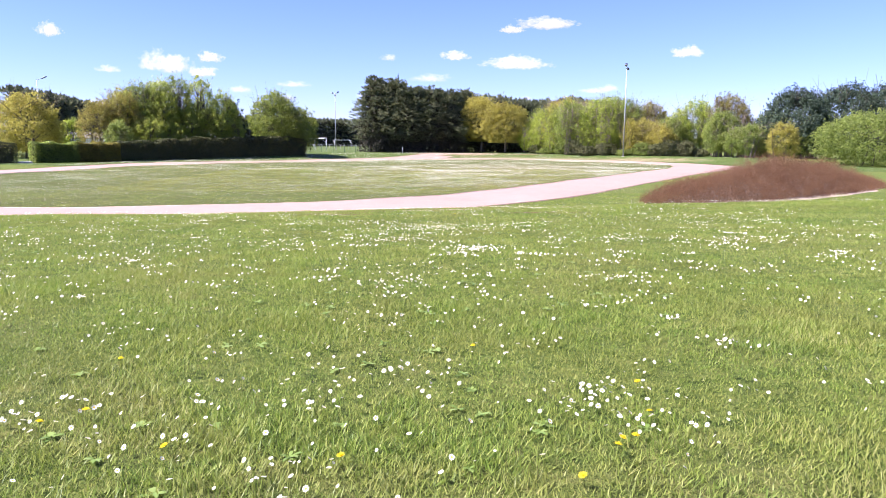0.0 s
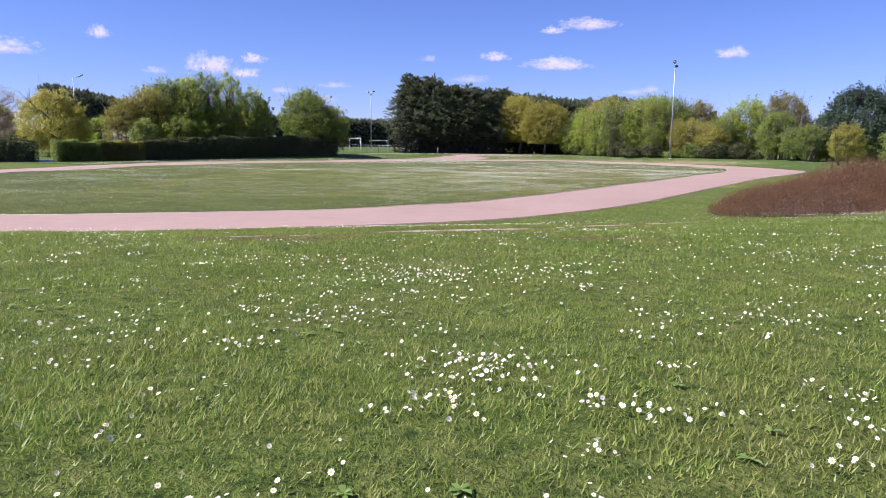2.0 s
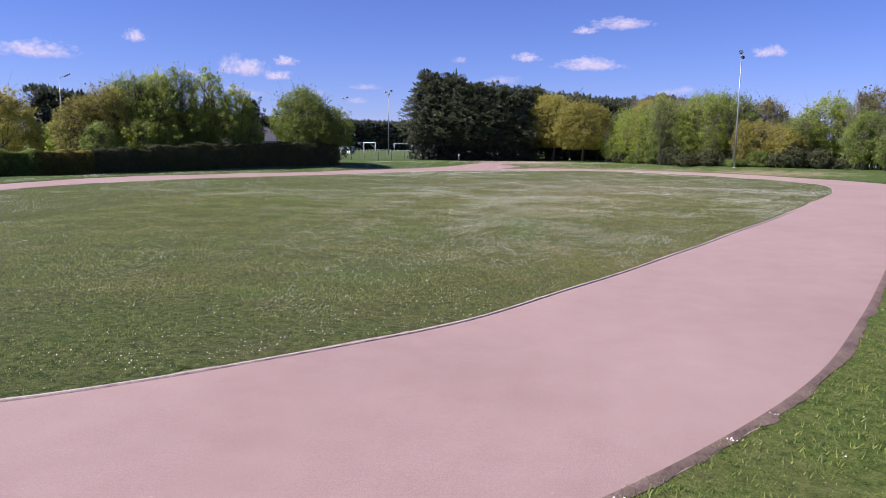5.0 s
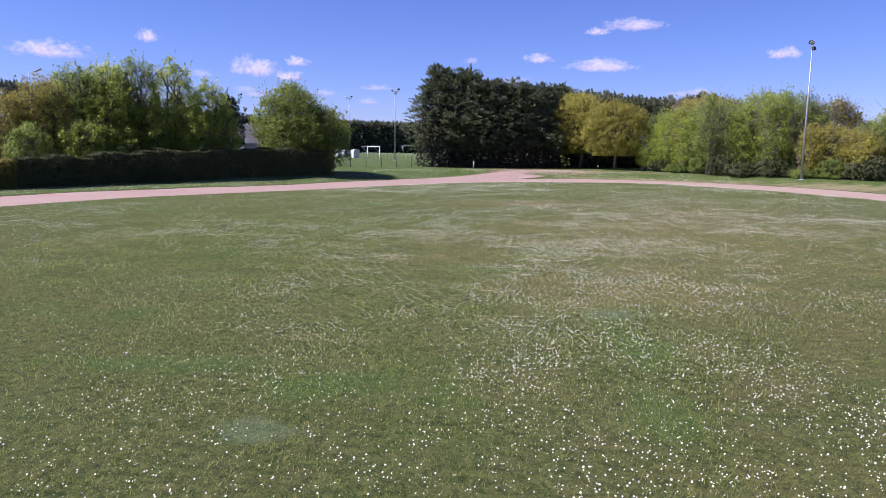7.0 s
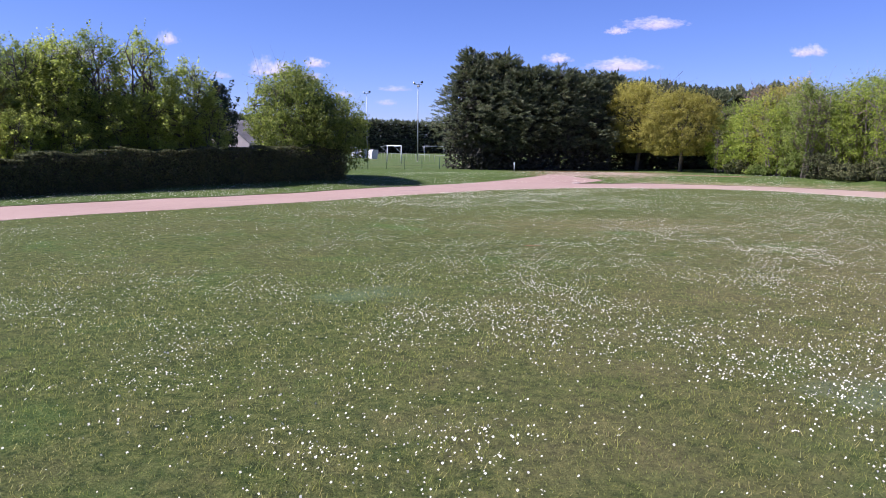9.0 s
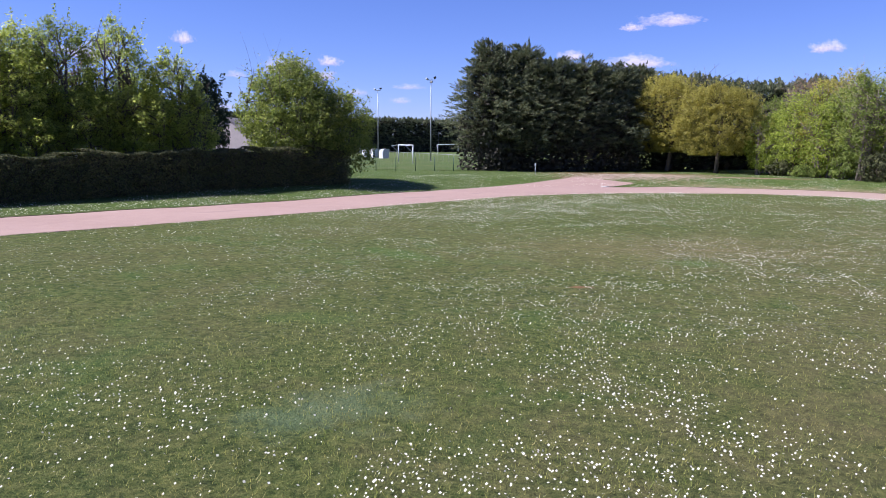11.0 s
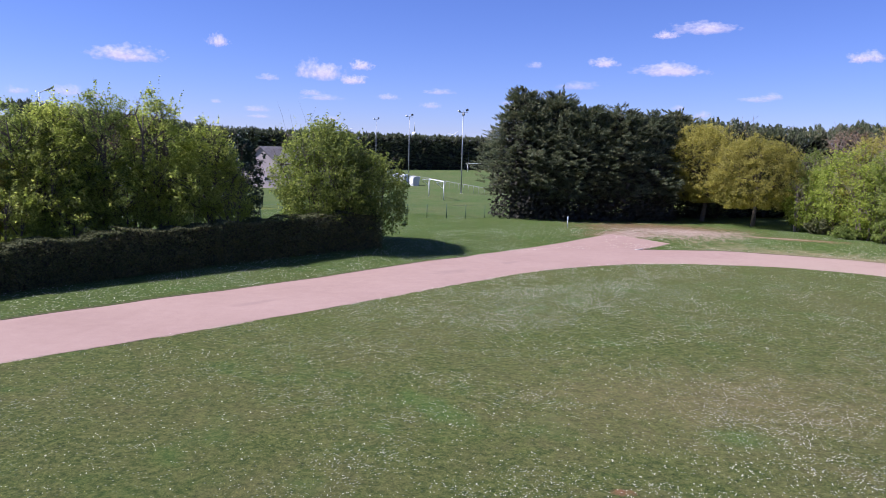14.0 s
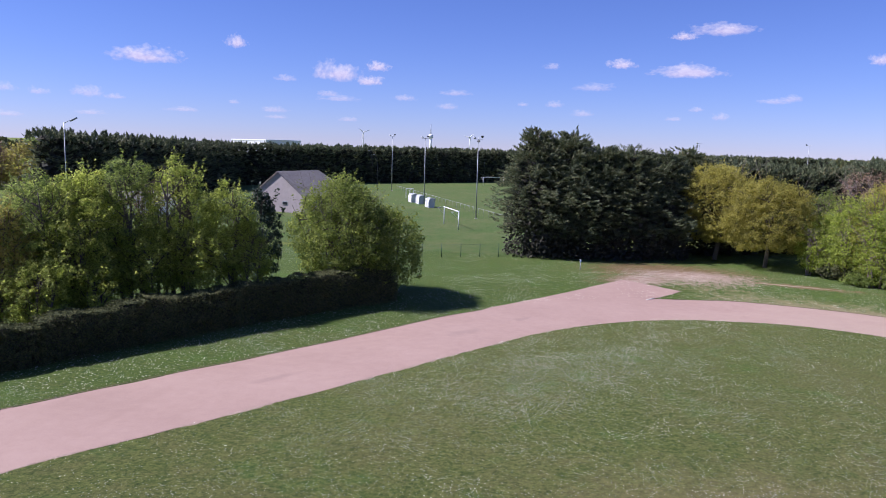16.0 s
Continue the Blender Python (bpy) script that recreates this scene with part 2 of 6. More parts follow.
def turf_mat(name, dark, mid, light, dry, dry_at=0.62, patch=0.35, lush=(0.06, 0.13, 0.02), strips=False, daisies_from=None):
    """Mown turf: tufts, broad tone patches, dry straw patches, lush patches and a fine blade-like grain."""
    mat, nt, bsdf, out = nodes_of(name)
    pos = place_of(nt)
    broad, mids, tufts = noise_node(nt, pos, 0.13, 4), noise_node(nt, pos, 1.1, 5), noise_node(nt, pos, 6.5, 4, 0.7)
    fine, grain = noise_node(nt, pos, 24.0, 5, 0.75), noise_node(nt, pos, 90.0, 3, 0.7)
    f = mathn(nt, "ADD", mathn(nt, "MULTIPLY", fine, 0.38), mathn(nt, "ADD", mathn(nt, "MULTIPLY", tufts, 0.36), mathn(nt, "MULTIPLY", grain, 0.26)))
    col = ramp(nt, f, [(0.40, dark), (0.49, mid), (0.60, light)])
    lushf = ramp(nt, noise_node(nt, pos, 0.42, 4), [(0.56, (0, 0, 0)), (0.68, (0.6, 0.6, 0.6))])
    col = mixc(nt, lushf, col, mixc(nt, 0.5, col, lush))
    dryf = mathn(nt, "MULTIPLY", ramp(nt, mathn(nt, "ADD", mathn(nt, "MULTIPLY", broad, 0.35), mathn(nt, "ADD", mathn(nt, "MULTIPLY", mids, 0.4), mathn(nt, "MULTIPLY", tufts, 0.25))),
                                      [(dry_at - 0.10, (0, 0, 0)), (dry_at + 0.08, (1, 1, 1))]), patch)
    col = mixc(nt, dryf, col, mixc(nt, 0.6, col, dry))
    if strips:
        c1, c2, c3 = noise_node(nt, pos, 2.2, 3), noise_node(nt, pos, 9.0, 5, 0.7), noise_node(nt, pos, 45.0, 4, 0.75)
        ragged = mathn(nt, "ADD", mathn(nt, "MULTIPLY", mathn(nt, "SUBTRACT", c1, 0.5), 1.6), mathn(nt, "ADD", mathn(nt, "MULTIPLY", mathn(nt, "SUBTRACT", c2, 0.5), 1.8), mathn(nt, "MULTIPLY", mathn(nt, "SUBTRACT", c3, 0.5), 1.6)))
        soil = ramp(nt, c3, [(0.36, (0.070, 0.040, 0.022)), (0.52, (0.185, 0.105, 0.056)), (0.66, (0.31, 0.205, 0.115))])
        earth = ramp(nt, mathn(nt, "ADD", mathn(nt, "MULTIPLY", c3, 0.6), mathn(nt, "MULTIPLY", c1, 0.4)), [(0.36, (0.36, 0.255, 0.185)), (0.48, (0.58, 0.46, 0.375)), (0.62, (0.74, 0.64, 0.55))])
        w1 = ramp(nt, patch_mask(nt, pos, STRIPS + BROWN, (1.4, 4.0), ragged), [(-0.05, (0, 0, 0)), (0.36, (0.92, 0.92, 0.92))])
        w2 = ramp(nt, patch_mask(nt, pos, STRIPS, (1.1, 1.25), ragged), [(0.02, (0, 0, 0)), (0.28, (0.95, 0.95, 0.95))])
        w3 = ramp(nt, patch_mask(nt, pos, WORN_FAR, (1.05, 1.05), ragged), [(0.0, (0, 0, 0)), (0.4, (0.8, 0.8, 0.8))])
        w4 = ramp(nt, patch_mask(nt, pos, [(2.4, 115.8, 5.8, 3.4, -4), (-2.2, 113.0, 3.2, 1.9, 30), (9.6, 114.5, 4.2, 0.25, -12)], (1, 1), ragged), [(0.0, (0, 0, 0)), (0.5, (0.64, 0.64, 0.64))])
        col = mixc(nt, w1, col, soil)
        col = mixc(nt, w3, col, soil)
        col = mixc(nt, w2, col, earth)
        col = mixc(nt, w4, col, mixc(nt, 0.6, earth, (0.26, 0.175, 0.14)))
    if name == "verge_turf":
        broken = mathn(nt, "MULTIPLY", mathn(nt, "SUBTRACT", noise_node(nt, pos, 0.9, 5, 0.65), 0.5), 2.6)
        parched = ramp(nt, patch_mask(nt, pos, DRY_VERGE, (1, 1), broken), [(0.0, (0, 0, 0)), (0.8, (0.9, 0.9, 0.9))])
        col = mixc(nt, parched, col, mixc(nt, 0.72, col, (0.300, 0.235, 0.140)))
    if name == "lawn_turf":
        broken = mathn(nt, "MULTIPLY", mathn(nt, "SUBTRACT", noise_node(nt, pos, 1.3, 5, 0.65), 0.5), 2.4)
        parched = ramp(nt, mathn(nt, "ADD", patch_mask(nt, pos, DRY_SIDE, (1, 1), broken), 0.1), [(0.1, (0, 0, 0)), (1.1, (0.58, 0.58, 0.58))])
        col = mixc(nt, parched, col, mixc(nt, 0.5, col, (0.260, 0.190, 0.100)))
        # straw tone near by: dry turf plus a lift against blade shade
        thin = mathn(nt, "MULTIPLY", mathn(nt, "SUBTRACT", noise_node(nt, pos, 0.8, 5, 0.68), 0.5), 2.0)
        straw = ramp(nt, patch_mask(nt, pos, DRY_LIFTED, (1, 1), thin), [(0.0, (0, 0, 0)), (0.9, (0.36, 0.36, 0.36))])
        col = mixc(nt, straw, col, mixc(nt, 0.62, col, (0.270, 0.205, 0.085)))
        streak = ramp(nt, patch_mask(nt, pos, LUSH, (1.3, 1.5), broken), [(0.1, (0, 0, 0)), (0.6, (0.55, 0.55, 0.55))])
        col = mixc(nt, streak, col, mixc(nt, 0.55, col, (0.050, 0.145, 0.022)))
        clover = ramp(nt, patch_mask(nt, pos, CLOVER, (1.2, 1.2), broken), [(0.1, (0, 0, 0)), (0.7, (0.4, 0.4, 0.4))])
        col = mixc(nt, clover, col, (0.150, 0.215, 0.120))
        scuff = ramp(nt, patch_mask(nt, pos, SCUFFS, (1.2, 1.2), broken), [(0.2, (0, 0, 0)), (0.7, (0.8, 0.8, 0.8))])
        col = mixc(nt, scuff, col, (0.260, 0.120, 0.070))
    if daisies_from:
        # far off, daisies are part of the turf: small white heads, thick in some patches and thin in others
        sep = nt.nodes.new("ShaderNodeSeparateXYZ")
        nt.links.new(pos, sep.inputs[0])
        cells = add(nt, "ShaderNodeTexVoronoi", Scale=15.0)
        nt.links.new(pos, cells.inputs["Vector"])
        own = nt.nodes.new("ShaderNodeSeparateColor")
        nt.links.new(cells.outputs["Color"], own.inputs[0])
        thick = mathn(nt, "ADD", mathn(nt, "MULTIPLY", noise_node(nt, pos, 0.3, 3), 0.55), mathn(nt, "MULTIPLY", noise_node(nt, pos, 1.6, 4, 0.7), 0.45))
        if name == "lawn_turf":
            thick = mathn(nt, "ADD", thick, mathn(nt, "MULTIPLY", mathn(nt, "MAXIMUM", patch_mask(nt, pos, [(-6.5, 86.0, 12.0, 5.5, 52)], (1, 1), 0.0), 0.0), 0.24))
        thick = ramp(nt, thick, [(0.41, (0.03, 0.03, 0.03)), (0.52, (0.14, 0.14, 0.14)), (0.65, (0.7, 0.7, 0.7))])
        head = mathn(nt, "MULTIPLY", mathn(nt, "LESS_THAN", own.outputs[0], thick), mathn(nt, "LESS_THAN", cells.outputs["Distance"], 0.34))
        fade = mathn(nt, "MULTIPLY", mathn(nt, "SUBTRACT", sep.outputs[1], daisies_from), 0.1, True)
        col = mixc(nt, mathn(nt, "MULTIPLY", mathn(nt, "MULTIPLY", head, fade), 0.4), col, (0.74, 0.73, 0.66))
    nt.links.new(col, bsdf.inputs["Base Color"])
    bsdf.inputs["Roughness"].default_value = 0.9
    bsdf.inputs["Specular IOR Level"].default_value = 0.1
    bump(nt, bsdf, mathn(nt, "ADD", mathn(nt, "MULTIPLY", tufts, 1.2), mathn(nt, "ADD", fine, mathn(nt, "MULTIPLY", grain, 0.5))), 1.0, 0.05)
    return mat


M_TURF = turf_mat("turf", (0.028, 0.047, 0.010), (0.100, 0.139, 0.026), (0.210, 0.232, 0.060), (0.22, 0.165, 0.075), 0.55, 0.55, strips=True)
M_LAWN = turf_mat("lawn_turf", (0.019, 0.032, 0.009), (0.075, 0.098, 0.024), (0.184, 0.189, 0.054), (0.185, 0.130, 0.072), 0.545, 0.42, (0.060, 0.135, 0.026), daisies_from=58.0)
M_VERGE = turf_mat("verge_turf", (0.020, 0.044, 0.009), (0.064, 0.098, 0.021), (0.135, 0.164, 0.043), (0.17, 0.13, 0.06), 0.6, 0.4, strips=True, daisies_from=50.0)
M_PITCH = turf_mat("mown_pitch", (0.036, 0.066, 0.016), (0.066, 0.106, 0.028), (0.100, 0.142, 0.044), (0.19, 0.155, 0.08), 0.53, 0.6)
M_BLADE = leaf_mat("grass_blade", [(0.10, (0.062, 0.118, 0.016)), (0.38, (0.172, 0.256, 0.040)), (0.68, (0.315, 0.370, 0.086)), (0.92, (0.50, 0.45, 0.21))], 0.45, 0.4, 1.0, ((0.250, 0.195, 0.075), (0.075, 0.175, 0.028)))
M_LAWNBLADE = leaf_mat("lawn_blade", [(0.10, (0.080, 0.122, 0.020)), (0.40, (0.195, 0.243, 0.048)), (0.70, (0.350, 0.352, 0.098)), (0.90, (0.51, 0.43, 0.22))], 0.5, 0.4, 1.15, ((0.330, 0.230, 0.100), (0.080, 0.185, 0.030)))
M_WEED = leaf_mat("weed_leaf", [(0.15, (0.11, 0.175, 0.036)), (0.5, (0.185, 0.27, 0.062)), (0.9, (0.28, 0.36, 0.11))], 0.3, 0.45)
M_PETAL = leaf_mat("daisy_petal", [(0.0, (0.70, 0.67, 0.58)), (1.0, (0.86, 0.83, 0.73))], 0.3, 0.7)
M_EYE = simple_mat("daisy_eye", (0.62, 0.40, 0.02), (0.75, 0.52, 0.04), 300, 0.8)
M_DANDELION = leaf_mat("dandelion_petal", [(0.0, (0.78, 0.60, 0.01)), (1.0, (0.88, 0.74, 0.04))], 0.3, 0.7)
M_BARK = simple_mat("bark", (0.055, 0.042, 0.030), (0.16, 0.13, 0.10), 6, 0.9, 0, 0.8, 0.03)
M_PALEBARK = simple_mat("pale_bark", (0.15, 0.11, 0.095), (0.30, 0.24, 0.21), 6, 0.9, 0, 0.8, 0.03)
M_EARTH = simple_mat("bare_earth", (0.24, 0.17, 0.13), (0.46, 0.38, 0.31), 1.6, 0.95, 0, 0.6, 0.02)
M_SOIL = simple_mat("mossy_soil", (0.070, 0.044, 0.032), (0.20, 0.135, 0.095), 2.6, 0.95, 0, 0.8, 0.03)
M_STEEL = simple_mat("galvanised_steel", (0.28, 0.29, 0.30), (0.42, 0.43, 0.44), 3, 0.5, 0.5, 0.05)
M_WHITE = simple_mat("white_paint", (0.70, 0.70, 0.69), (0.82, 0.82, 0.81), 4, 0.5, 0, 0.05)
M_DARK = simple_mat("dark_metal", (0.03, 0.03, 0.032), (0.07, 0.07, 0.072), 5, 0.5, 0.3, 0.05)
M_GREENWIRE = simple_mat("green_wire", (0.03, 0.07, 0.045), (0.05, 0.10, 0.06), 5, 0.6, 0.1, 0.05)
M_RENDER = simple_mat("wall_render", (0.28, 0.24, 0.238), (0.36, 0.31, 0.305), 1.2, 0.9, 0, 0.25)
M_ROOF = simple_mat("roof_slate", (0.27, 0.24, 0.23), (0.44, 0.40, 0.38), 2.5, 0.8, 0, 0.4)
M_GLASS = simple_mat("dark_glazing", (0.02, 0.022, 0.025), (0.035, 0.038, 0.04), 1, 0.15, 0, 0.0)
M_EDGING = simple_mat("sunken_edging", (0.24, 0.17, 0.13), (0.56, 0.46, 0.39), 7.0, 0.95, 0, 0.7)
M_DUST = simple_mat("dusty_soil", (0.15, 0.095, 0.065), (0.40, 0.30, 0.245), 9.0, 0.95, 0, 0.8, 0.02)
M_CONCRETE = simple_mat("edging_concrete", (0.42, 0.38, 0.35), (0.62, 0.58, 0.54), 5, 0.9, 0, 0.4)


def path_mat():
    mat, nt, bsdf, out = nodes_of("pink_sand")
    pos = place_of(nt)
    broad, mids, grit = noise_node(nt, pos, 0.22, 4), noise_node(nt, pos, 1.7, 5), noise_node(nt, pos, 70.0, 5, 0.75)
    col = ramp(nt, mathn(nt, "ADD", mathn(nt, "MULTIPLY", broad, 0.55), mathn(nt, "MULTIPLY", mids, 0.45)),
               [(0.3, (0.308, 0.202, 0.164)), (0.5, (0.345, 0.232, 0.190)), (0.7, (0.378, 0.260, 0.214))])
    col = mixc(nt, 0.55, col, ramp(nt, grit, [(0.3, (0.50, 0.47, 0.46)), (0.7, (1.0, 1.0, 1.0))]), "MULTIPLY")
    # beige that distance and exposure give the far right stretch, put into colour
    tan = mathn(nt, "MULTIPLY", patch_mask(nt, pos, [(16.0, 92.0, 17.0, 22.0, 0)], (1, 1), mathn(nt, "SUBTRACT", broad, 0.4)), 1.6, True)
    col = mixc(nt, mathn(nt, "MULTIPLY", tan, 0.3), col, (0.36, 0.285, 0.205))
    damp = mathn(nt, "MULTIPLY", mathn(nt, "SUBTRACT", noise_node(nt, pos, 0.9, 4), 0.5), 2.2)
    stain = ramp(nt, patch_mask(nt, pos, [(-13.6, 92.2, 1.7, 0.8, 55), (-10.6, 97.0, 1.2, 0.5, 50), (-20.5, 80.5, 2.0, 0.4, 58)], (1, 1), damp), [(0.1, (0, 0, 0)), (0.8, (0.3, 0.3, 0.3))])
    col = mixc(nt, stain, col, (0.17, 0.115, 0.10))
    pebbles = ramp(nt, noise_node(nt, pos, 26.0, 3, 0.7), [(0.66, (0, 0, 0)), (0.74, (0.35, 0.35, 0.35))])
    col = mixc(nt, pebbles, col, (0.52, 0.42, 0.37))
    nt.links.new(col, bsdf.inputs["Base Color"])
    bsdf.inputs["Roughness"].default_value = 0.95
    bump(nt, bsdf, grit, 0.5, 0.01)
    return mat


M_PATH = path_mat()
M_CYPRESS = leaf_mat("cypress_foliage", [(0.15, (0.038, 0.052, 0.030)), (0.42, (0.095, 0.118, 0.064)), (0.70, (0.200, 0.212, 0.110)), (0.92, (0.37, 0.31, 0.170))], 0.2, 0.5)
# dark filler for cypresses and hedges, inner shade put into its colour
M_INNER_DARK = leaf_mat("inner_foliage", [(0.15, (0.026, 0.028, 0.020)), (0.9, (0.070, 0.060, 0.042))], 0.0, 0.8)
M_PINE = leaf_mat("pine_foliage", [(0.15, (0.022, 0.036, 0.024)), (0.55, (0.048, 0.072, 0.042)), (0.95, (0.085, 0.115, 0.062))], 0.15, 0.55)
M_LEAF = leaf_mat("fresh_leaf", [(0.15, (0.084, 0.116, 0.032)), (0.5, (0.194, 0.241, 0.064)), (0.85, (0.339, 0.377, 0.12))], 0.66, 0.5, 1.45)
# slightly dimmed copy of fresh_leaf: brightness of two trees set in their colour
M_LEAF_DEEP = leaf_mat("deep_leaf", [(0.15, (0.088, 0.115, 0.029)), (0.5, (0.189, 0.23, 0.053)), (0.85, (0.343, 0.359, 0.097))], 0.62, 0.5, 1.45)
# slightly yellower leaf, brightened to offset shade in the crowns behind the hedge
M_LEAF_LIFTED = leaf_mat("lifted_leaf", [(0.15, (0.118, 0.145, 0.036)), (0.5, (0.262, 0.303, 0.071)), (0.85, (0.455, 0.474, 0.136))], 0.72, 0.5, 1.6)
M_LEAF_BRIGHT = leaf_mat("bright_leaf", [(0.15, (0.124, 0.166, 0.033)), (0.5, (0.284, 0.340, 0.064)), (0.85, (0.45, 0.485, 0.120))], 0.66, 0.5, 1.45)
M_LEAF_YELLOW = leaf_mat("yellow_leaf", [(0.15, (0.174, 0.16, 0.042)), (0.5, (0.324, 0.298, 0.079)), (0.85, (0.489, 0.442, 0.129))], 0.66, 0.5, 1.45)
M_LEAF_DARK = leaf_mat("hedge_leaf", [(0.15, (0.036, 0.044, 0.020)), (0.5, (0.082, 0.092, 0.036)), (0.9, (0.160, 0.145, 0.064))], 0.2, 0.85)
M_LEAF_BRONZE = leaf_mat("bronze_leaf", [(0.15, (0.128, 0.104, 0.036)), (0.5, (0.226, 0.194, 0.061)), (0.9, (0.32, 0.32, 0.086))], 0.66, 0.5, 1.45)
M_LEAF_BLOSSOM = leaf_mat("blossom", [(0.15, (0.22, 0.15, 0.13)), (0.5, (0.36, 0.26, 0.23)), (0.9, (0.46, 0.35, 0.31))], 0.35)
M_TWIG = leaf_mat("bare_twig", [(0.15, (0.12, 0.080, 0.055)), (0.5, (0.21, 0.140, 0.090)), (0.9, (0.32, 0.23, 0.15))], 0.2, 0.7)
M_RUSSET = leaf_mat("russet_twig", [(0.12, (0.088, 0.045, 0.024)), (0.5, (0.165, 0.083, 0.043)), (0.86, (0.245, 0.138, 0.074)), (0.97, (0.13, 0.13, 0.045))], 0.25, 0.6)

# ---- the plan: the loop of the path round the lawn, and the lie of the land ----
LOOP = [(-20, 20.6), (-13.3, 20.5), (-8.4, 21.6), (-4.0, 23.85), (-0.36, 27.13), (2.40, 31.26), (7.48, 39.96), (12.72, 49.42), (17.52, 58.62),
        (21.45, 66.97), (23.9, 76.5), (21.6, 88.0), (17.0, 96.0), (12.6, 100.0), (7.0, 101.6), (3.4, 101.5), (-0.3, 100.7), (-4.1, 98.7), (-7.3, 95.9),
        (-10.2, 92.3), (-12.3, 88.7), (-16.4, 81.9), (-20.0, 75.9), (-22.4, 72.1), (-24.6, 68.5), (-26.4, 62), (-27.4, 52), (-27.8, 42), (-27.4, 32), (-25.2, 24)]
PATH_WIDTH = 4.82  # near the start; it widens on the far side


def path_width(y):
    y = np.asarray(y, float)
    return PATH_WIDTH + 0.05 - 0.65 * ss(24, 46, y) * (1 - ss(54, 66, y)) + 1.25 * ss(48, 76, y) + 0.5 * ss(64, 74, y) + 0.3 * ss(90, 103, y)


def closed_spline(ctrl, per=10):
    p = np.asarray(ctrl, float)
    out = []
    for i in range(len(p)):
        a, b, c, d = p[i - 1], p[i], p[(i + 1) % len(p)], p[(i + 2) % len(p)]
        for t in np.linspace(0, 1, per, endpoint=False):
            out.append(0.5 * (2 * b + (c - a) * t + (2 * a - 5 * b + 4 * c - d) * t * t + (3 * b - a - 3 * c + d) * t ** 3))
    return np.array(out)


INNER = closed_spline(LOOP)
_t = np.roll(INNER, -1, 0) - np.roll(INNER, 1, 0)
_t /= np.linalg.norm(_t, axis=1)[:, None]
OUTWARD = np.stack([_t[:, 1], -_t[:, 0]], 1)


def exact_gap(x, y):
    p = np.stack([np.ravel(x), np.ravel(y)], 1).astype(float)
    a, b = INNER, np.roll(INNER, -1, 0)
    best = np.full(len(p), 1e9)
    inside = np.zeros(len(p), bool)
    for s, e in zip(a, b):
        d = e - s
        t = np.clip(((p - s) @ d) / (d @ d), 0, 1)
        best = np.minimum(best, np.hypot(p[:, 0] - s[0] - t * d[0], p[:, 1] - s[1] - t * d[1]))
        cross = ((s[1] > p[:, 1]) != (e[1] > p[:, 1]))
        xs = s[0] + (p[:, 1] - s[1]) * d[0] / (d[1] if abs(d[1]) > 1e-9 else 1e-9)
        inside ^= cross & (p[:, 0] < xs)
    return np.where(inside, -best, best).reshape(np.shape(x))


NET_X, NET_Y = np.arange(-60, 60.1, 0.4), np.arange(-10, 140.1, 0.4)
NET = exact_gap(*np.meshgrid(NET_X, NET_Y))


def out_of_lawn(x, y):
    """Metres outside the lawn's edge (inside: minus); far out simply 50."""
    x, y = np.asarray(x, float), np.asarray(y, float)
    u, v = (x + 60) / 0.4, (y + 10) / 0.4
    inside = (u >= 0) & (u < len(NET_X) - 1) & (v >= 0) & (v < len(NET_Y) - 1)
    i, j = np.clip(u.astype(int), 0, len(NET_X) - 2), np.clip(v.astype(int), 0, len(NET_Y) - 2)
    fu, fv = u - i, v - j
    d = (NET[j, i] * (1 - fu) + NET[j, i + 1] * fu) * (1 - fv) + (NET[j + 1, i] * (1 - fu) + NET[j + 1, i + 1] * fu) * fv
    return np.where(inside, d, 50.0)


def land(x, y, d=None):
    """The ground's height."""
    x, y = np.asarray(x, float), np.asarray(y, float)
    if d is None:
        d = out_of_lawn(x, y)
    far = np.hypot(x, y - 60)
    fall = y - 0.3 * x
    return (-1.1 * ss(2, 22, fall) + 0.27 * ss(5, 13, fall) * (1 - ss(13.8, 19.0, fall)) - 0.15 * ss(50, 95, y) + 0.62 * ss(6.8, 14, d) * ss(68, 98, y)
            + (vnoise(x, y, 4.0, 3) - 0.5) * 0.07 * (1 - ss(60, 140, far)))


def lift(x, y):
    return float(land(np.array([x]), np.array([y]))[0])


def graded(lo, hi, step, far, growth=1.35):
    out = list(np.arange(lo, hi + 1e-6, step))
    s, a, b = step, out[0], out[-1]
    left, right = [], []
    while a > -far:
        s *= growth
        a -= s
        b += s
        left.append(a)
        right.append(b)
    return np.array(left[::-1] + out + right)


gx, gy = graded(-46, 46, 0.8, 4200), graded(-8, 136, 0.8, 4200)
GX, GY = np.meshgrid(gx, gy)
GZ = land(GX, GY)
idx = np.arange(GX.size).reshape(GX.shape)
ground = setting("ground", mesh_from("ground", np.stack([GX.ravel(), GY.ravel(), GZ.ravel()], 1),
                                     np.stack([idx[:-1, :-1], idx[:-1, 1:], idx[1:, 1:], idx[1:, :-1]], -1).reshape(-1, 4)),
                 M_TURF, "rough green park turf with dry patches", "grass", smooth=True)


lx, ly = np.meshgrid(np.arange(-30, 26, 0.6), np.arange(19, 103, 0.6))
ld = out_of_lawn(lx, ly)
keep = (ld[:-1, :-1] < 0.15) & (ld[1:, 1:] < 0.6)
li = np.arange(lx.size).reshape(lx.shape)
lf = np.stack([li[:-1, :-1], li[:-1, 1:], li[1:, 1:], li[1:, :-1]], -1)[keep]
used, lf2 = np.unique(lf, return_inverse=True)
lv = np.stack([lx.ravel(), ly.ravel(), land(lx, ly, ld).ravel() + 0.012], 1)[used]
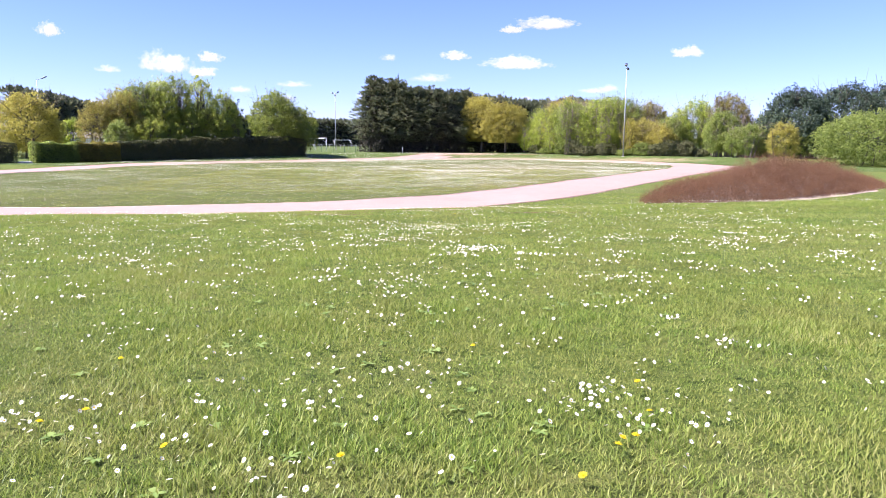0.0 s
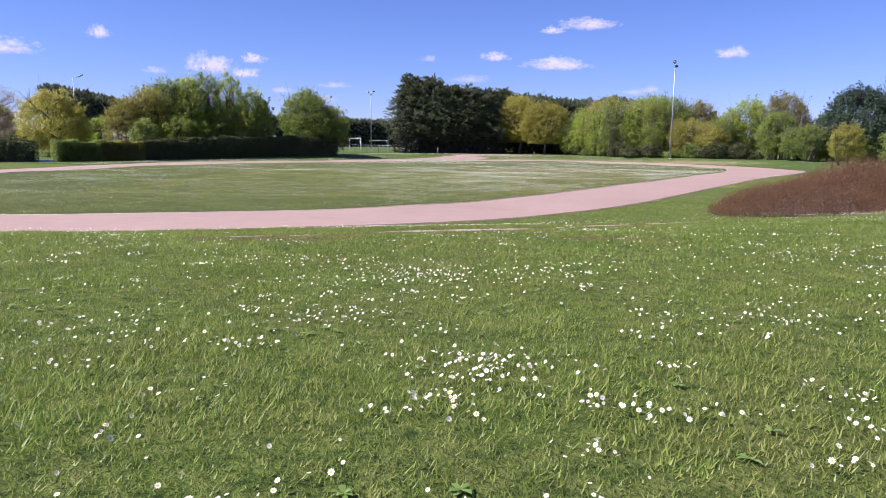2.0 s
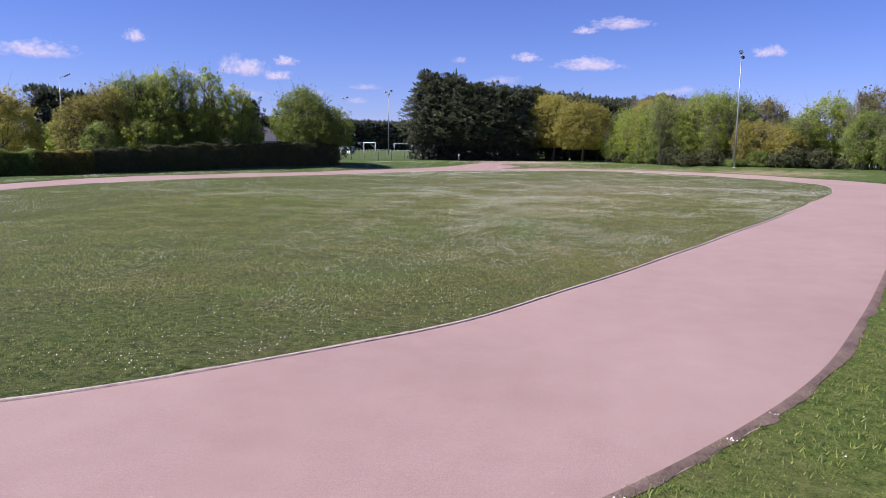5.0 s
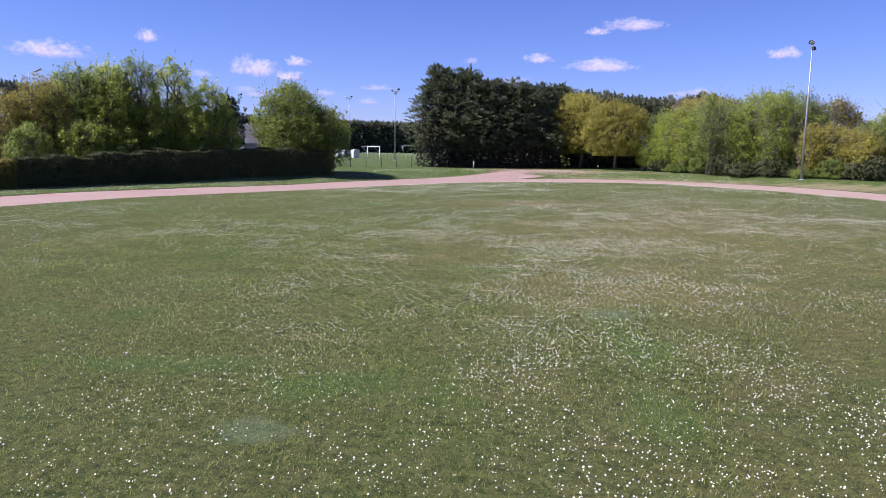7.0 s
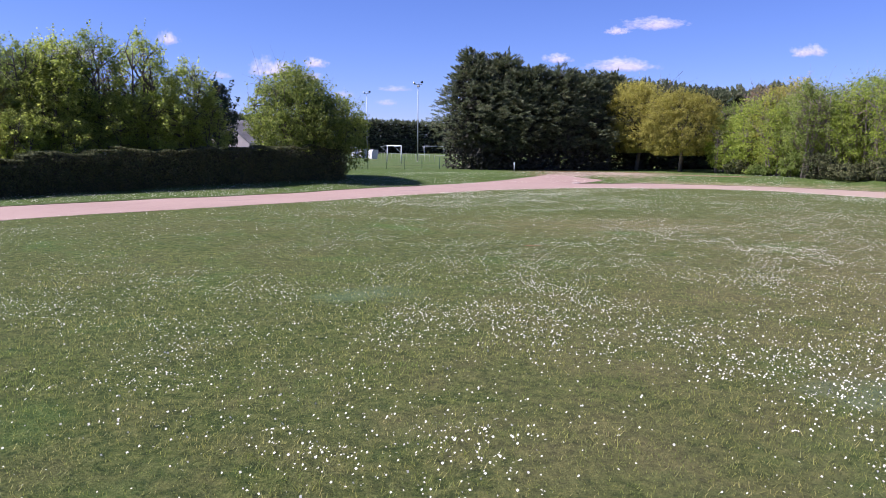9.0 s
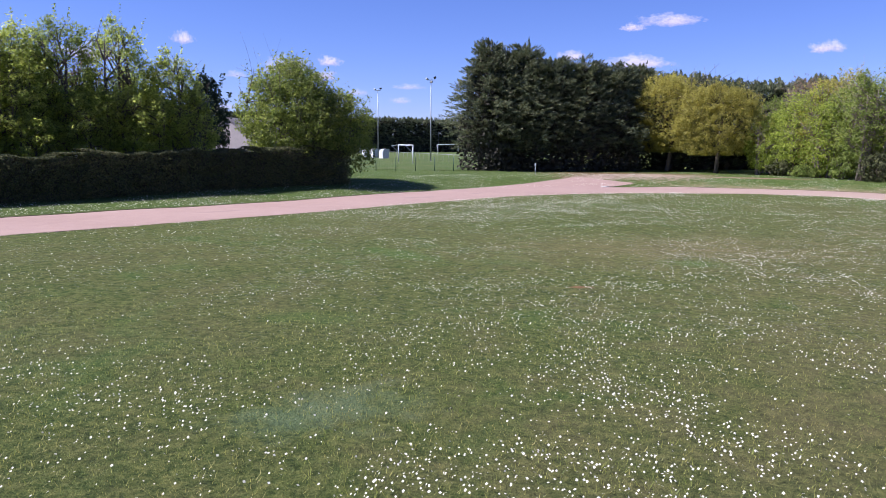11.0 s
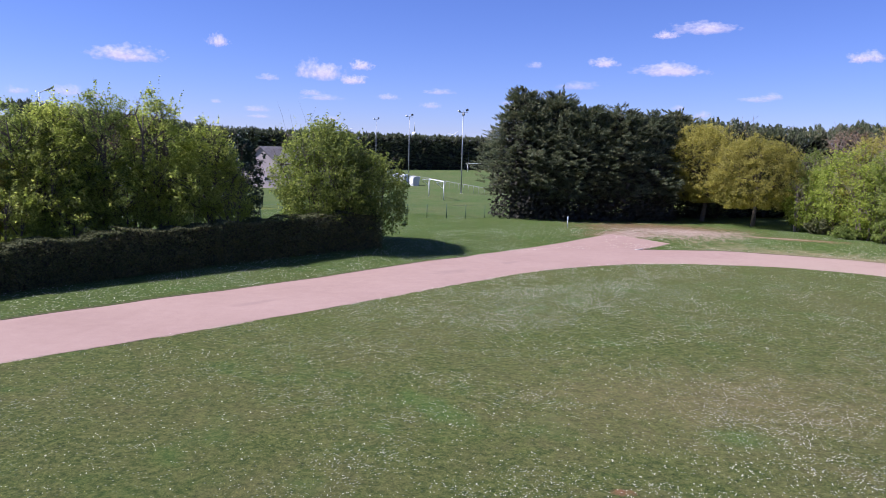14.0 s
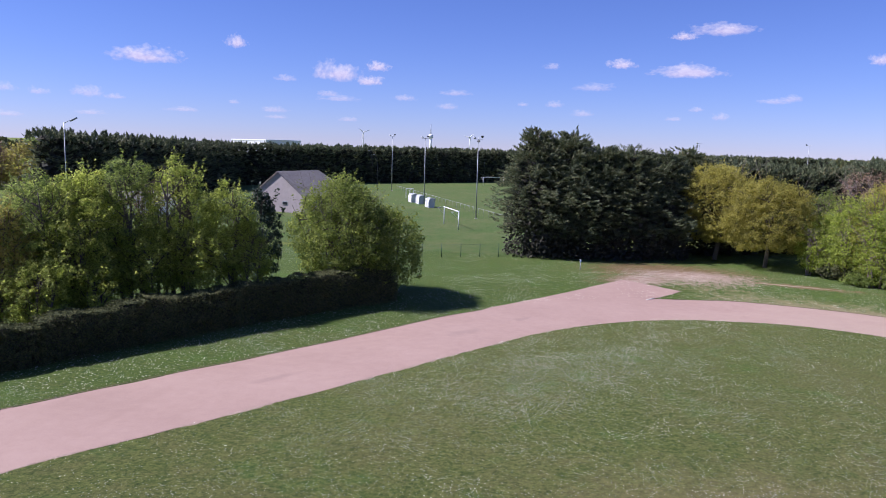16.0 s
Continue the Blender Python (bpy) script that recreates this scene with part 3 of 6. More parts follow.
setting("lawn", mesh_from("lawn", lv, lf2.reshape(-1, 4)), M_LAWN, "mown lawn of mottled green and brownish turf inside the loop", "grass", smooth=True)


def draped(name, x0, x1, y0, y1, step, wanted, rise, mat, label, category):
    """A sheet of turf over the cells that are wanted."""
    qx, qy = np.meshgrid(np.arange(x0, x1, step), np.arange(y0, y1, step))
    qd = out_of_lawn(qx, qy)
    hold = wanted(qx, qy, qd)
    hold = hold[:-1, :-1] & hold[1:, 1:] & hold[1:, :-1] & hold[:-1, 1:]
    qi = np.arange(qx.size).reshape(qx.shape)
    qf = np.stack([qi[:-1, :-1], qi[:-1, 1:], qi[1:, 1:], qi[1:, :-1]], -1)[hold]
    kept, back = np.unique(qf, return_inverse=True)
    pts = np.stack([qx.ravel(), qy.ravel(), land(qx, qy, qd).ravel() + rise], 1)[kept]
    setting(name, mesh_from(name, pts, back.reshape(-1, 4)), mat, label, category, smooth=True)


draped("verge", -62, 44, 60, 134, 0.8, lambda x, y, d: (d > path_width(y) - 1.2) & (d < 40), 0.008, M_VERGE, "green grass verge between path, hedge and trees", "grass")


def ribbon(d0, d1, across, rise, wobble=0.0, seed=1):
    """A draped band between two distances outside the lawn's edge, all round the loop."""
    s = np.linspace(0, 1, across)
    n = len(INNER)
    k = np.arange(n)
    w0 = (vnoise(INNER[:, 0], INNER[:, 1], 1.1, seed) - 0.5) * wobble + (vnoise(INNER[:, 0], INNER[:, 1], 5.0, seed + 1) - 0.5) * wobble
    w1 = (vnoise(INNER[:, 0], INNER[:, 1], 1.3, seed + 2) - 0.5) * wobble + (vnoise(INNER[:, 0], INNER[:, 1], 6.0, seed + 3) - 0.5) * wobble * 1.6
    wide = path_width(INNER[:, 1]) if d1 is None else d1
    dist = (d0 + w0)[:, None] * (1 - s) + (wide + w1)[:, None] * s
    xy = INNER[:, None, :] + OUTWARD[:, None, :] * dist[:, :, None]
    z = land(xy[..., 0], xy[..., 1]) + rise * np.where(s == 0, 0.6, np.where(s == 1, 0.1, 1.0))
    v = np.concatenate([xy, z[..., None]], -1).reshape(-1, 3)
    i = k[:, None] * across + np.arange(across - 1)[None, :]
    j = ((k + 1) % n)[:, None] * across + np.arange(across - 1)[None, :]
    return v, np.stack([i, j, j + 1, i + 1], -1).reshape(-1, 4)


path = setting("path", mesh_from("path", *ribbon(-0.09, None, 11, 0.04, 0.14)), M_PATH, "pinkish compacted sand path curving round the lawn", "path", smooth=True)


def blob(name, outline_r, cx, cy, turn, mat, rise, label, seed, rough=0.35, rings=5, n=40):
    """A ragged flat patch that lies on the ground."""
    a = np.linspace(0, 2 * np.pi, n, endpoint=False)
    rx, ry = outline_r
    k = 1 + rough * ((vnoise(np.cos(a) * 3, np.sin(a) * 3, 0.9, seed) - 0.5) * 1.6 + (vnoise(np.cos(a) * 3, np.sin(a) * 3, 0.35, seed + 9) - 0.5))
    c, s = math.cos(radians(turn)), math.sin(radians(turn))
    vs, faces = [], []
    for r in range(rings + 1):
        q = r / rings
        px, py = rx * k * np.cos(a) * q, ry * k * np.sin(a) * q
        x, y = cx + px * c - py * s, cy + px * s + py * c
        vs.append(np.stack([x, y, land(x, y) + rise * (1.0 if r < rings else -0.4)], 1))
    v = np.concatenate(vs)
    for r in range(rings):
        i = np.arange(n) + r * n
        j = (np.arange(n) + 1) % n + r * n
        faces.append(np.stack([i, i + n, j + n, j], 1))
    return setting(name, mesh_from(name, v, np.concatenate(faces)), mat, label, "bare ground", smooth=True)

# the spur of the path at the fork, and the worn ground behind it
def sheet(name, left, right, rise, mat, label, category="path", n=16):
    """A draped sheet between two lines."""
    left, right = np.array(left, float), np.array(right, float)
    tt = np.linspace(0, 1, n)
    le = np.stack([np.interp(tt, np.linspace(0, 1, len(left)), left[:, i]) for i in (0, 1)], 1)
    ri = np.stack([np.interp(tt, np.linspace(0, 1, len(right)), right[:, i]) for i in (0, 1)], 1)
    q = le[:, None] * (1 - tt[None, :, None]) + ri[:, None] * tt[None, :, None]
    z = land(q[..., 0], q[..., 1]) + rise
    ii = np.arange(n * n).reshape(n, n)
    return setting(name, mesh_from(name, np.concatenate([q, z[..., None]], -1).reshape(-1, 3), np.stack([ii[:-1, :-1], ii[:-1, 1:], ii[1:, 1:], ii[1:, :-1]], -1).reshape(-1, 4)), mat, label, category, smooth=True)


sheet("path_spur", [(-14.2, 97.0), (-13.3, 99.6), (-11.2, 102.8), (-8.9, 105.9), (-6.4, 109.2), (-3.8, 112.3)], [(-6.5, 99.0), (-4.6, 102.0), (-3.3, 104.6), (-2.0, 106.9), (-0.8, 108.5), (0.8, 110.6)], 0.043, M_PATH,
      "short pinkish sand spur where the path forks")
tagged(part("kerb_stone", mesh_from("kerb_stone", *tube([(-2.1, 106.75, lift(-2, 106.85) + 0.03), (-1.8, 107.15, lift(-1.4, 107.8) + 0.03), (-1.5, 107.6, lift(-1.5, 107.6) + 0.03)], [0.07] * 3, 4)), M_CONCRETE, None),
       "pale kerb at the notch of the fork", "kerb", kind="structure")
def bareness(x, y, along=1.0, across=1.0):
    """How bare the turf is: above 0 inside a worn strip with a ragged edge."""
    best = np.full(np.shape(x), -9.0)
    for cx, cy, rx, ry, turn in STRIPS + (BROWN if across > 2 else []):
        c, s = math.cos(radians(turn)), math.sin(radians(turn))
        u, v = (x - cx) * c + (y - cy) * s, -(x - cx) * s + (y - cy) * c
        best = np.maximum(best, 1 - np.sqrt((u / (rx * along)) ** 2 + (v / (ry * across)) ** 2))
    return best + 1.3 * (vnoise(x, y, 0.5, 41) - 0.5) + 0.9 * (vnoise(x, y, 0.16, 42) - 0.5) + 0.5 * (vnoise(x, y, 0.06, 43) - 0.5)


# kerb edging along both sides of the path
def edging(d, seed):
    n = len(INNER)
    w = (vnoise(INNER[:, 0], INNER[:, 1], 5.0, seed) - 0.5) * 0.02
    cols = []
    for off, up in ((-0.058, -0.02), (-0.055, 0.046), (-0.008, 0.047), (-0.004, -0.02)):
        xy = INNER + OUTWARD * (d + w + off)[:, None]
        cols.append(np.concatenate([xy, (land(xy[:, 0], xy[:, 1]) + up - 0.022 * ss(46, 58, INNER[:, 1]))[:, None]], 1))
    v = np.stack(cols, 1).reshape(-1, 3)
    k = np.arange(n)
    f = [np.stack([k * 4 + c, k * 4 + c + 1, ((k + 1) % n) * 4 + c + 1, ((k + 1) % n) * 4 + c], 1) for c in range(3)]
    return mesh_from("path_edging", v, np.concatenate(f))


setting("path_edging", edging(0.0, 51), M_EDGING, "thin pale edging sunk between path and lawn", "kerb")

def soil_line(outer, seed):
    """A ragged line of bare soil along one side of the path."""
    fine = closed_spline(LOOP, 80)
    way = np.roll(fine, -1, 0) - np.roll(fine, 1, 0)
    way /= np.linalg.norm(way, axis=1)[:, None]
    off = np.stack([way[:, 1], -way[:, 0]], 1)
    x, y = fine[:, 0], fine[:, 1]
    broad = 0.02 + 0.24 * vnoise(x, y, 0.9, seed) * vnoise(x, y, 3.0, seed + 1) + 0.16 * vnoise(x, y, 0.26, seed + 2) ** 2
    near = path_width(y) - 0.04 if outer else np.full(len(x), 0.0)
    far = path_width(y) + broad * 0.6 if outer else -broad
    rows = []
    for s in (0.0, 0.5, 1.0):
        q = fine + off * (near * (1 - s) + far * s)[:, None]
        rows.append(np.concatenate([q, (land(q[:, 0], q[:, 1]) + (0.028, 0.030, 0.006)[int(s * 2)])[:, None]], 1))
    v = np.stack(rows, 1).reshape(-1, 3)
    k, n = np.arange(len(fine)), len(fine)
    j = (k + 1) % n
    return mesh_from("soil_line", v, np.concatenate([np.stack([k * 3 + c, k * 3 + c + 1, j * 3 + c + 1, j * 3 + c], 1) for c in (0, 1)]))


setting("soil_line_inner", soil_line(False, 151), M_DUST, "ragged line of bare dusty pinkish soil between lawn and path", "soil")
setting("soil_line_outer", soil_line(True, 161), M_SOIL, "thin ragged line of bare brown soil between path and verge", "soil")

# the mown pitch behind the wire fence
px, py = np.meshgrid(np.linspace(-110, -6, 60), np.linspace(121.5, 300, 70))
ii = np.arange(px.size).reshape(px.shape)
setting("sports_pitch", mesh_from("sports_pitch", np.stack([px.ravel(), py.ravel(), land(px, py).ravel() + 0.03], 1),
                                  np.stack([ii[:-1, :-1], ii[:-1, 1:], ii[1:, 1:], ii[1:, :-1]], -1).reshape(-1, 4)), M_PITCH,
        "smooth mown green football pitch", "pitch", smooth=True)


# ---- grass blades and daisies ----
rng = np.random.default_rng(7)


def blades(x, y, height, width, segs2):
    """Bent blades of grass on the ground at x, y."""
    n = len(x)
    z = land(x, y)
    h = height * rng.uniform(0.45, 1.25, n)
    w = width * rng.uniform(0.6, 1.3, n)
    az, lean = rng.uniform(0, 2 * np.pi, n), rng.uniform(0.1, 1.5, n) * h
    side = az + np.pi / 2 + rng.uniform(-0.5, 0.5, n)
    base = np.stack([x, y, z - 0.006], 1)
    s = np.stack([np.cos(side), np.sin(side), np.zeros(n)], 1) * w[:, None] * 0.5
    lx, ly = np.cos(az) * lean, np.sin(az) * lean
    tip = base + np.stack([lx, ly, h * 0.9], 1)
    if not segs2:
        v = np.stack([base - s, base + s, tip], 1).reshape(-1, 3)
        return v, np.arange(3 * n).reshape(-1, 3)
    mid = base + np.stack([lx * 0.32, ly * 0.32, h * 0.58], 1)
    v = np.stack([base - s, base + s, mid + s * 0.75, mid - s * 0.75, tip], 1).reshape(-1, 3)
    k = np.arange(n)[:, None] * 5
    return v, [k + np.array([[0, 1, 2, 3]]), k + np.array([[3, 2, 4]])]


def scatter(n, x0, x1, y0, y1):
    return rng.uniform(x0, x1, n), rng.uniform(y0, y1, n)


def on_bare(x, y):
    thin = hash2(np.floor(x * 9000), np.floor(y * 9000), 47)
    return ((bareness(x, y) > -0.1) & (thin < 0.95)) | ((bareness(x, y, 1.4, 4.0) > -0.1) & (thin < 0.68))


def keep_on_grass(x, y, edge=0.0):
    d = out_of_lawn(x, y)
    ok = ((d < -0.08 - edge) | (d > path_width(y) - 0.1 * hash2(np.floor(x * 7000), np.floor(y * 7000), 48) + edge)) & ~on_bare(x, y)
    return ok & ~((x > 6.5) & (x < 28) & (y > 24) & (((x - 16.1) * 0.743 + (y - 32.4) * 0.669) ** 2 / 135 + (-(x - 16.1) * 0.669 + (y - 32.4) * 0.743) ** 2 / 6 < 1))


# near turf: dense fine blades under the start of the flight
def near_blades(n, y0, y1, width, least, most):
    u = rng.uniform(0, 1, n)
    a, b = (1.0 + 0.70 * (y0 + 2.3)) ** 2, (1.0 + 0.70 * (y1 + 2.3)) ** 2
    by = (np.sqrt(a + (b - a) * u) - 1.0) / 0.70 - 2.3
    bx = 0.7 + rng.uniform(-1, 1, n) * (1.0 + 0.70 * (by + 2.3)) * np.where(rng.uniform(0, 1, n) < 0.2, rng.uniform(1.0, 1.7, n), 1.0)
    ok = (rng.uniform(0, 1, n) < np.clip(0.55 + 0.75 * vnoise(bx, by, 0.3, 61), 0, 1)) & keep_on_grass(bx, by)
    bx, by = bx[ok], by[ok]
    return blades(bx, by, least + most * vnoise(bx, by, 0.9, 62) * vnoise(bx, by, 0.2, 63), width, False)


p1 = merge([near_blades(420000, -1.4, 3.6, 0.0064, 0.019, 0.042), near_blades(310000, 3.6, 9.0, 0.0072, 0.021, 0.046), near_blades(250000, 9.0, 15.5, 0.010, 0.028, 0.055),
            near_blades(220000, 15.5, 30.0, 0.0145, 0.03, 0.06)])
rx_, ry_ = scatter(200000, -34, 36, -14, 30)
ok = (np.abs(rx_ - 0.7) > 1.0 + 0.70 * (ry_ + 2.3)) & keep_on_grass(rx_, ry_)
p1 = merge([p1, blades(rx_[ok], ry_[ok], 0.06, 0.034, False)])
grass = setting("meadow_grass", mesh_from("meadow_grass", *p1), M_BLADE, "short uneven green meadow grass with straw-coloured blades", "grass", "stuff")
# the lawn inside the loop, and the verge beyond it
lx_, ly_ = scatter(480000, -32, 30, 20, 112)
near_lawn = scatter(360000, -16, 14, 29, 62)
lx_, ly_ = np.concatenate([lx_, near_lawn[0]]), np.concatenate([ly_, near_lawn[1]])
dl = out_of_lawn(lx_, ly_)
ok = ((dl < -0.05) | ((dl > path_width(ly_) + 0.02) & (dl < path_width(ly_) + 9) & (ly_ > 40) & (ly_ < 66))) & (np.abs(lx_ + 1.5) < 6 + 0.66 * (ly_ - 18))
ok &= rng.uniform(0, 1, len(lx_)) < 1.02 - 1.02 * ss(48, 68, ly_)
lx_, ly_ = lx_[ok], ly_[ok]
lawn_grass = setting("lawn_grass", mesh_from("lawn_grass", *blades(lx_, ly_, 0.04 + 0.045 * vnoise(lx_, ly_, 0.8, 66), 0.011 + 0.012 * ss(55, 80, ly_), False)), M_LAWNBLADE,
                     "short green lawn grass inside the path's loop", "grass", "stuff")


def daisies(x, y, radius, stalk, fine):
    """White daisy heads, each a petal ring round a yellow eye, that face the sky and lean to the sun."""
    n = len(x)
    z = land(x, y) + stalk
    r = radius * rng.uniform(0.55, 1.2, n)
    tilt = rng.normal(0, 0.62, (n, 2)) + np.array([SUN_DIR.x, SUN_DIR.y]) * 0.35 + np.array([0.1, -0.28])
    nrm = np.stack([tilt[:, 0], tilt[:, 1], np.ones(n)], 1)
    nrm /= np.linalg.norm(nrm, axis=1)[:, None]
    u = np.cross(nrm, [0.0, 1.0, 0.13])
    u /= np.linalg.norm(u, axis=1)[:, None]
    w = np.cross(nrm, u)
    c = np.stack([x, y, z], 1)
    k = 16 if fine is True else fine
    a = np.linspace(0, 2 * np.pi, k, endpoint=False)
    rr = np.where(np.arange(k) % 2, 0.74, 1.0) if fine is True else np.ones(k)
    ring = c[:, None] + r[:, None, None] * rr[None, :, None] * (np.cos(a)[None, :, None] * u[:, None] + np.sin(a)[None, :, None] * w[:, None]) + nrm[:, None] * (r[:, None, None] * 0.25)
    if fine is not True:
        return ring.reshape(-1, 3), np.arange(n * k).reshape(-1, k), None
    v = np.concatenate([c[:, None], ring], 1).reshape(-1, 3)
    b = np.arange(n)[:, None, None] * (k + 1)
    tri = np.stack([np.zeros(k, int), 1 + np.arange(k), 1 + (np.arange(k) + 1) % k], 1)
    e = np.linspace(0, 2 * np.pi, 6, endpoint=False)
    eye = (c + nrm * (r * 0.22)[:, None])[:, None] + 0.34 * r[:, None, None] * (np.cos(e)[None, :, None] * u[:, None] + np.sin(e)[None, :, None] * w[:, None])
    eyes = (eye.reshape(-1, 3), np.arange(n * 6).reshape(-1, 6))
    foot = np.stack([x + rng.normal(0, 0.006, n), y + rng.normal(0, 0.006, n), land(x, y) - 0.005], 1)
    sv = np.stack([foot - [0.0013, 0, 0], foot + [0.0013, 0, 0], c + [0.0011, 0, 0], c - [0.0011, 0, 0]], 1).reshape(-1, 3)
    return v, (b + tri[None]).reshape(-1, 3), (eyes, (sv, np.arange(n * 4).reshape(-1, 4)))


# clumps that stand out: x, y, spread, count
CLUMPS = [(0.80, 5.0, 0.17, 95), (0.65, 4.44, 0.1, 24), (0.5, 4.31, 0.05, 8), (1.23, 4.44, 0.09, 14), (1.67, 4.42, 0.08, 10), (1.15, 4.02, 0.06, 9), (-0.98, 4.88, 0.1, 12), (-0.43, 5.31, 0.12, 18), (-0.21, 6.1, 0.18, 30), (0.34, 8.0, 0.34, 70), (1.28, 8.1, 0.2, 34), (-0.4, 4.05, 0.1, 9), (-1.31, 13.63, 0.16, 30), (-1.05, 13.8, 0.13, 16), (-0.63, 14.12, 0.13, 18), (-0.17, 14.47, 0.15, 26), (0.92, 14.87, 0.23, 26), (1.53, 16.55, 0.28, 30), (-2.79, 18.54, 0.17, 22), (-4.22, 17.96, 0.27, 26), (2.92, 20.97, 0.39, 40), (2.26, 12.29, 0.18, 34), (2.63, 16.97, 0.2, 20), (0.28, 14.95, 0.19, 20), (1.28, 18.94, 0.29, 24), (3.0, 3.6, 0.25, 26), (0.1, 8.0, 0.6, 60), (-0.5, 6.2, 0.4, 30), (-2.6, 4.7, 0.4, 30), (0.4, 3.1, 0.3, 22), (2.0, 3.0, 0.3, 16),
          (0.1, 1.8, 0.22, 20), (0.88, 1.35, 0.2, 16), (1.13, 0.4, 0.16, 26), (1.3, 0.7, 0.12, 12), (-0.15, 0.5, 0.22, 24), (-1.05, 0.3, 0.14, 22), (0.06, -0.14, 0.12, 16), (-0.5, 0.18, 0.2, 22),
          (1.42, 0.27, 0.14, 16), (-0.6, 13.7, 0.5, 40), (1.6, 14.9, 0.6, 50), (2.5, 6.05, 0.35, 34), (4.5, 9.4, 0.7, 90), (-1.4, 5.8, 0.25, 16), (-2.0, 6.2, 0.25, 14), (-0.85, 7.45, 0.16, 12), (-1.45, 8.55, 0.2, 16), (1.63, 8.6, 0.2, 18), (12.5, 20.5, 2.2, 420)]


def gauss(clumps):
    px, py = [], []
    for cx, cy, s, k in clumps:
        k = int(k * 1.35)
        px.append(rng.normal(cx, s, k))
        py.append(rng.normal(cy, s * 0.85, k))
    return np.concatenate(px), np.concatenate(py)


def families(n, x0, x1, y0, y1, chance, spread, most):
    """Daisies grow in small families: parents that pass chance(x, y), each with a handful of heads round it."""
    px, py = scatter(n, x0, x1, y0, y1)
    ok = rng.uniform(0, 1, n) < chance(px, py)
    px, py = px[ok], py[ok]
    k = 1 + (most * rng.uniform(0, 1, len(px)) ** 2.4).astype(int)
    s = np.repeat(spread * rng.uniform(0.35, 1.3, len(px)), k)
    return np.repeat(px, k) + rng.normal(0, 1, k.sum()) * s, np.repeat(py, k) + rng.normal(0, 1, k.sum()) * s


fx, fy = gauss(CLUMPS)
kx, ky = families(3000, -5.5, 7.0, -1.2, 15.5, lambda x, y: 0.9 * np.clip(vnoise(x, y, 1.6, 171) * vnoise(x, y, 0.6, 172) * 2.4 - 0.2, 0, 1) * (1 - 0.6 * ss(5, 13, y)), 0.085, 13)
fx, fy = np.concatenate([fx, kx]), np.concatenate([fy, ky])
mx_, my_ = scatter(12500, -5.5, 7.0, -1.2, 15.5)
ok = rng.uniform(0, 1, len(mx_)) < 0.5 * np.clip(vnoise(mx_, my_, 1.4, 71) * vnoise(mx_, my_, 0.45, 72) * 2.1 - 0.22, 0, 1)
fx, fy = np.concatenate([fx, mx_[ok]]), np.concatenate([fy, my_[ok]])
ok = keep_on_grass(fx, fy, 0.05)
fx, fy = fx[ok], fy[ok]
near_v, near_f, (eyes, stalks) = daisies(fx, fy, 0.0104, 0.040, True)
daisy_bed = thing("daisies", "white daisies with yellow eyes scattered in the meadow grass", "daisy", kind="stuff")
part("petals", mesh_from("petals", near_v, near_f), M_PETAL, daisy_bed, "white daisy petals")
part("eyes", mesh_from("eyes", *eyes), M_EYE, daisy_bed, "yellow daisy centres")
part("stalks", mesh_from("stalks", *stalks), M_BLADE, daisy_bed, "thin green stalks")
# daisies farther off: the meadow's flanks, the lawn, the verge
qx, qy = scatter(60000, -26, 34, -1, 34)
dq = out_of_lawn(qx, qy)
ok = ~((qx > -5.4) & (qx < 6.9) & (qy < 15.4)) & (dq > path_width(qy) + 0.05) & keep_on_grass(qx, qy, 0.05)
ok &= rng.uniform(0, 1, len(qx)) < np.clip(vnoise(qx, qy, 2.6, 73) * vnoise(qx, qy, 0.8, 74) * 2.3 - 0.25, 0, 1) * 0.55
fl = (qx[ok], qy[ok])


def lawn_share(x, y):
    d = np.clip(vnoise(x, y, 7.0, 75) * 0.75 + vnoise(x, y, 2.4, 76) * 0.6 + vnoise(x, y, 0.9, 77) * 0.5 - 0.5, 0.06, 1)
    d *= (1 - 0.35 * ss(60, 85, y)) * (1 - 0.4 * ss(-2, 9, x) * ss(62, 80, y)) * (1 - 0.5 * ss(54, 64, y) * (1 - ss(74, 84, y)))
    return d * (0.24 + 0.55 * ss(-14, 2, x + 0.25 * (y - 60)) + 1.5 * np.exp(-((x + 6 - 0.8 * (y - 84)) ** 2 / 40 + (y - 84) ** 2 / 90)) + 0.55 * np.exp(-((x - 3) ** 2 / 40 + (y - 47) ** 2 / 60)))


def thinned(x, y, mean):
    """Keeps a share of the points, thick in some patches and thin in others."""
    p = lawn_share(x, y) * (0.1 + 1.8 * vnoise(x, y, 0.5, 175) * vnoise(x, y, 1.5, 176))
    return (rng.uniform(0, 1, len(x)) < p * mean / p.mean()) & (out_of_lawn(x, y) < -0.1)


def tufts(x, y, heads, spread):
    x, y = np.repeat(x, heads), np.repeat(y, heads)
    return x + rng.normal(0, spread, len(x)), y + rng.normal(0, spread, len(y))


wx, wy = scatter(300000, -29, 26, 20, 66)
ok = thinned(wx, wy, 0.41)
lw = (wx[ok], wy[ok])
wx, wy = scatter(80000, -29, 26, 62, 103)
ok = thinned(wx, wy, 0.26) & (rng.uniform(0, 1, len(wx)) < ss(60, 67, wy))
lf_ = tufts(wx[ok], wy[ok], 3, 0.015)
vx, vy = scatter(42000, -34, 20, 60, 122)
dv = out_of_lawn(vx, vy)
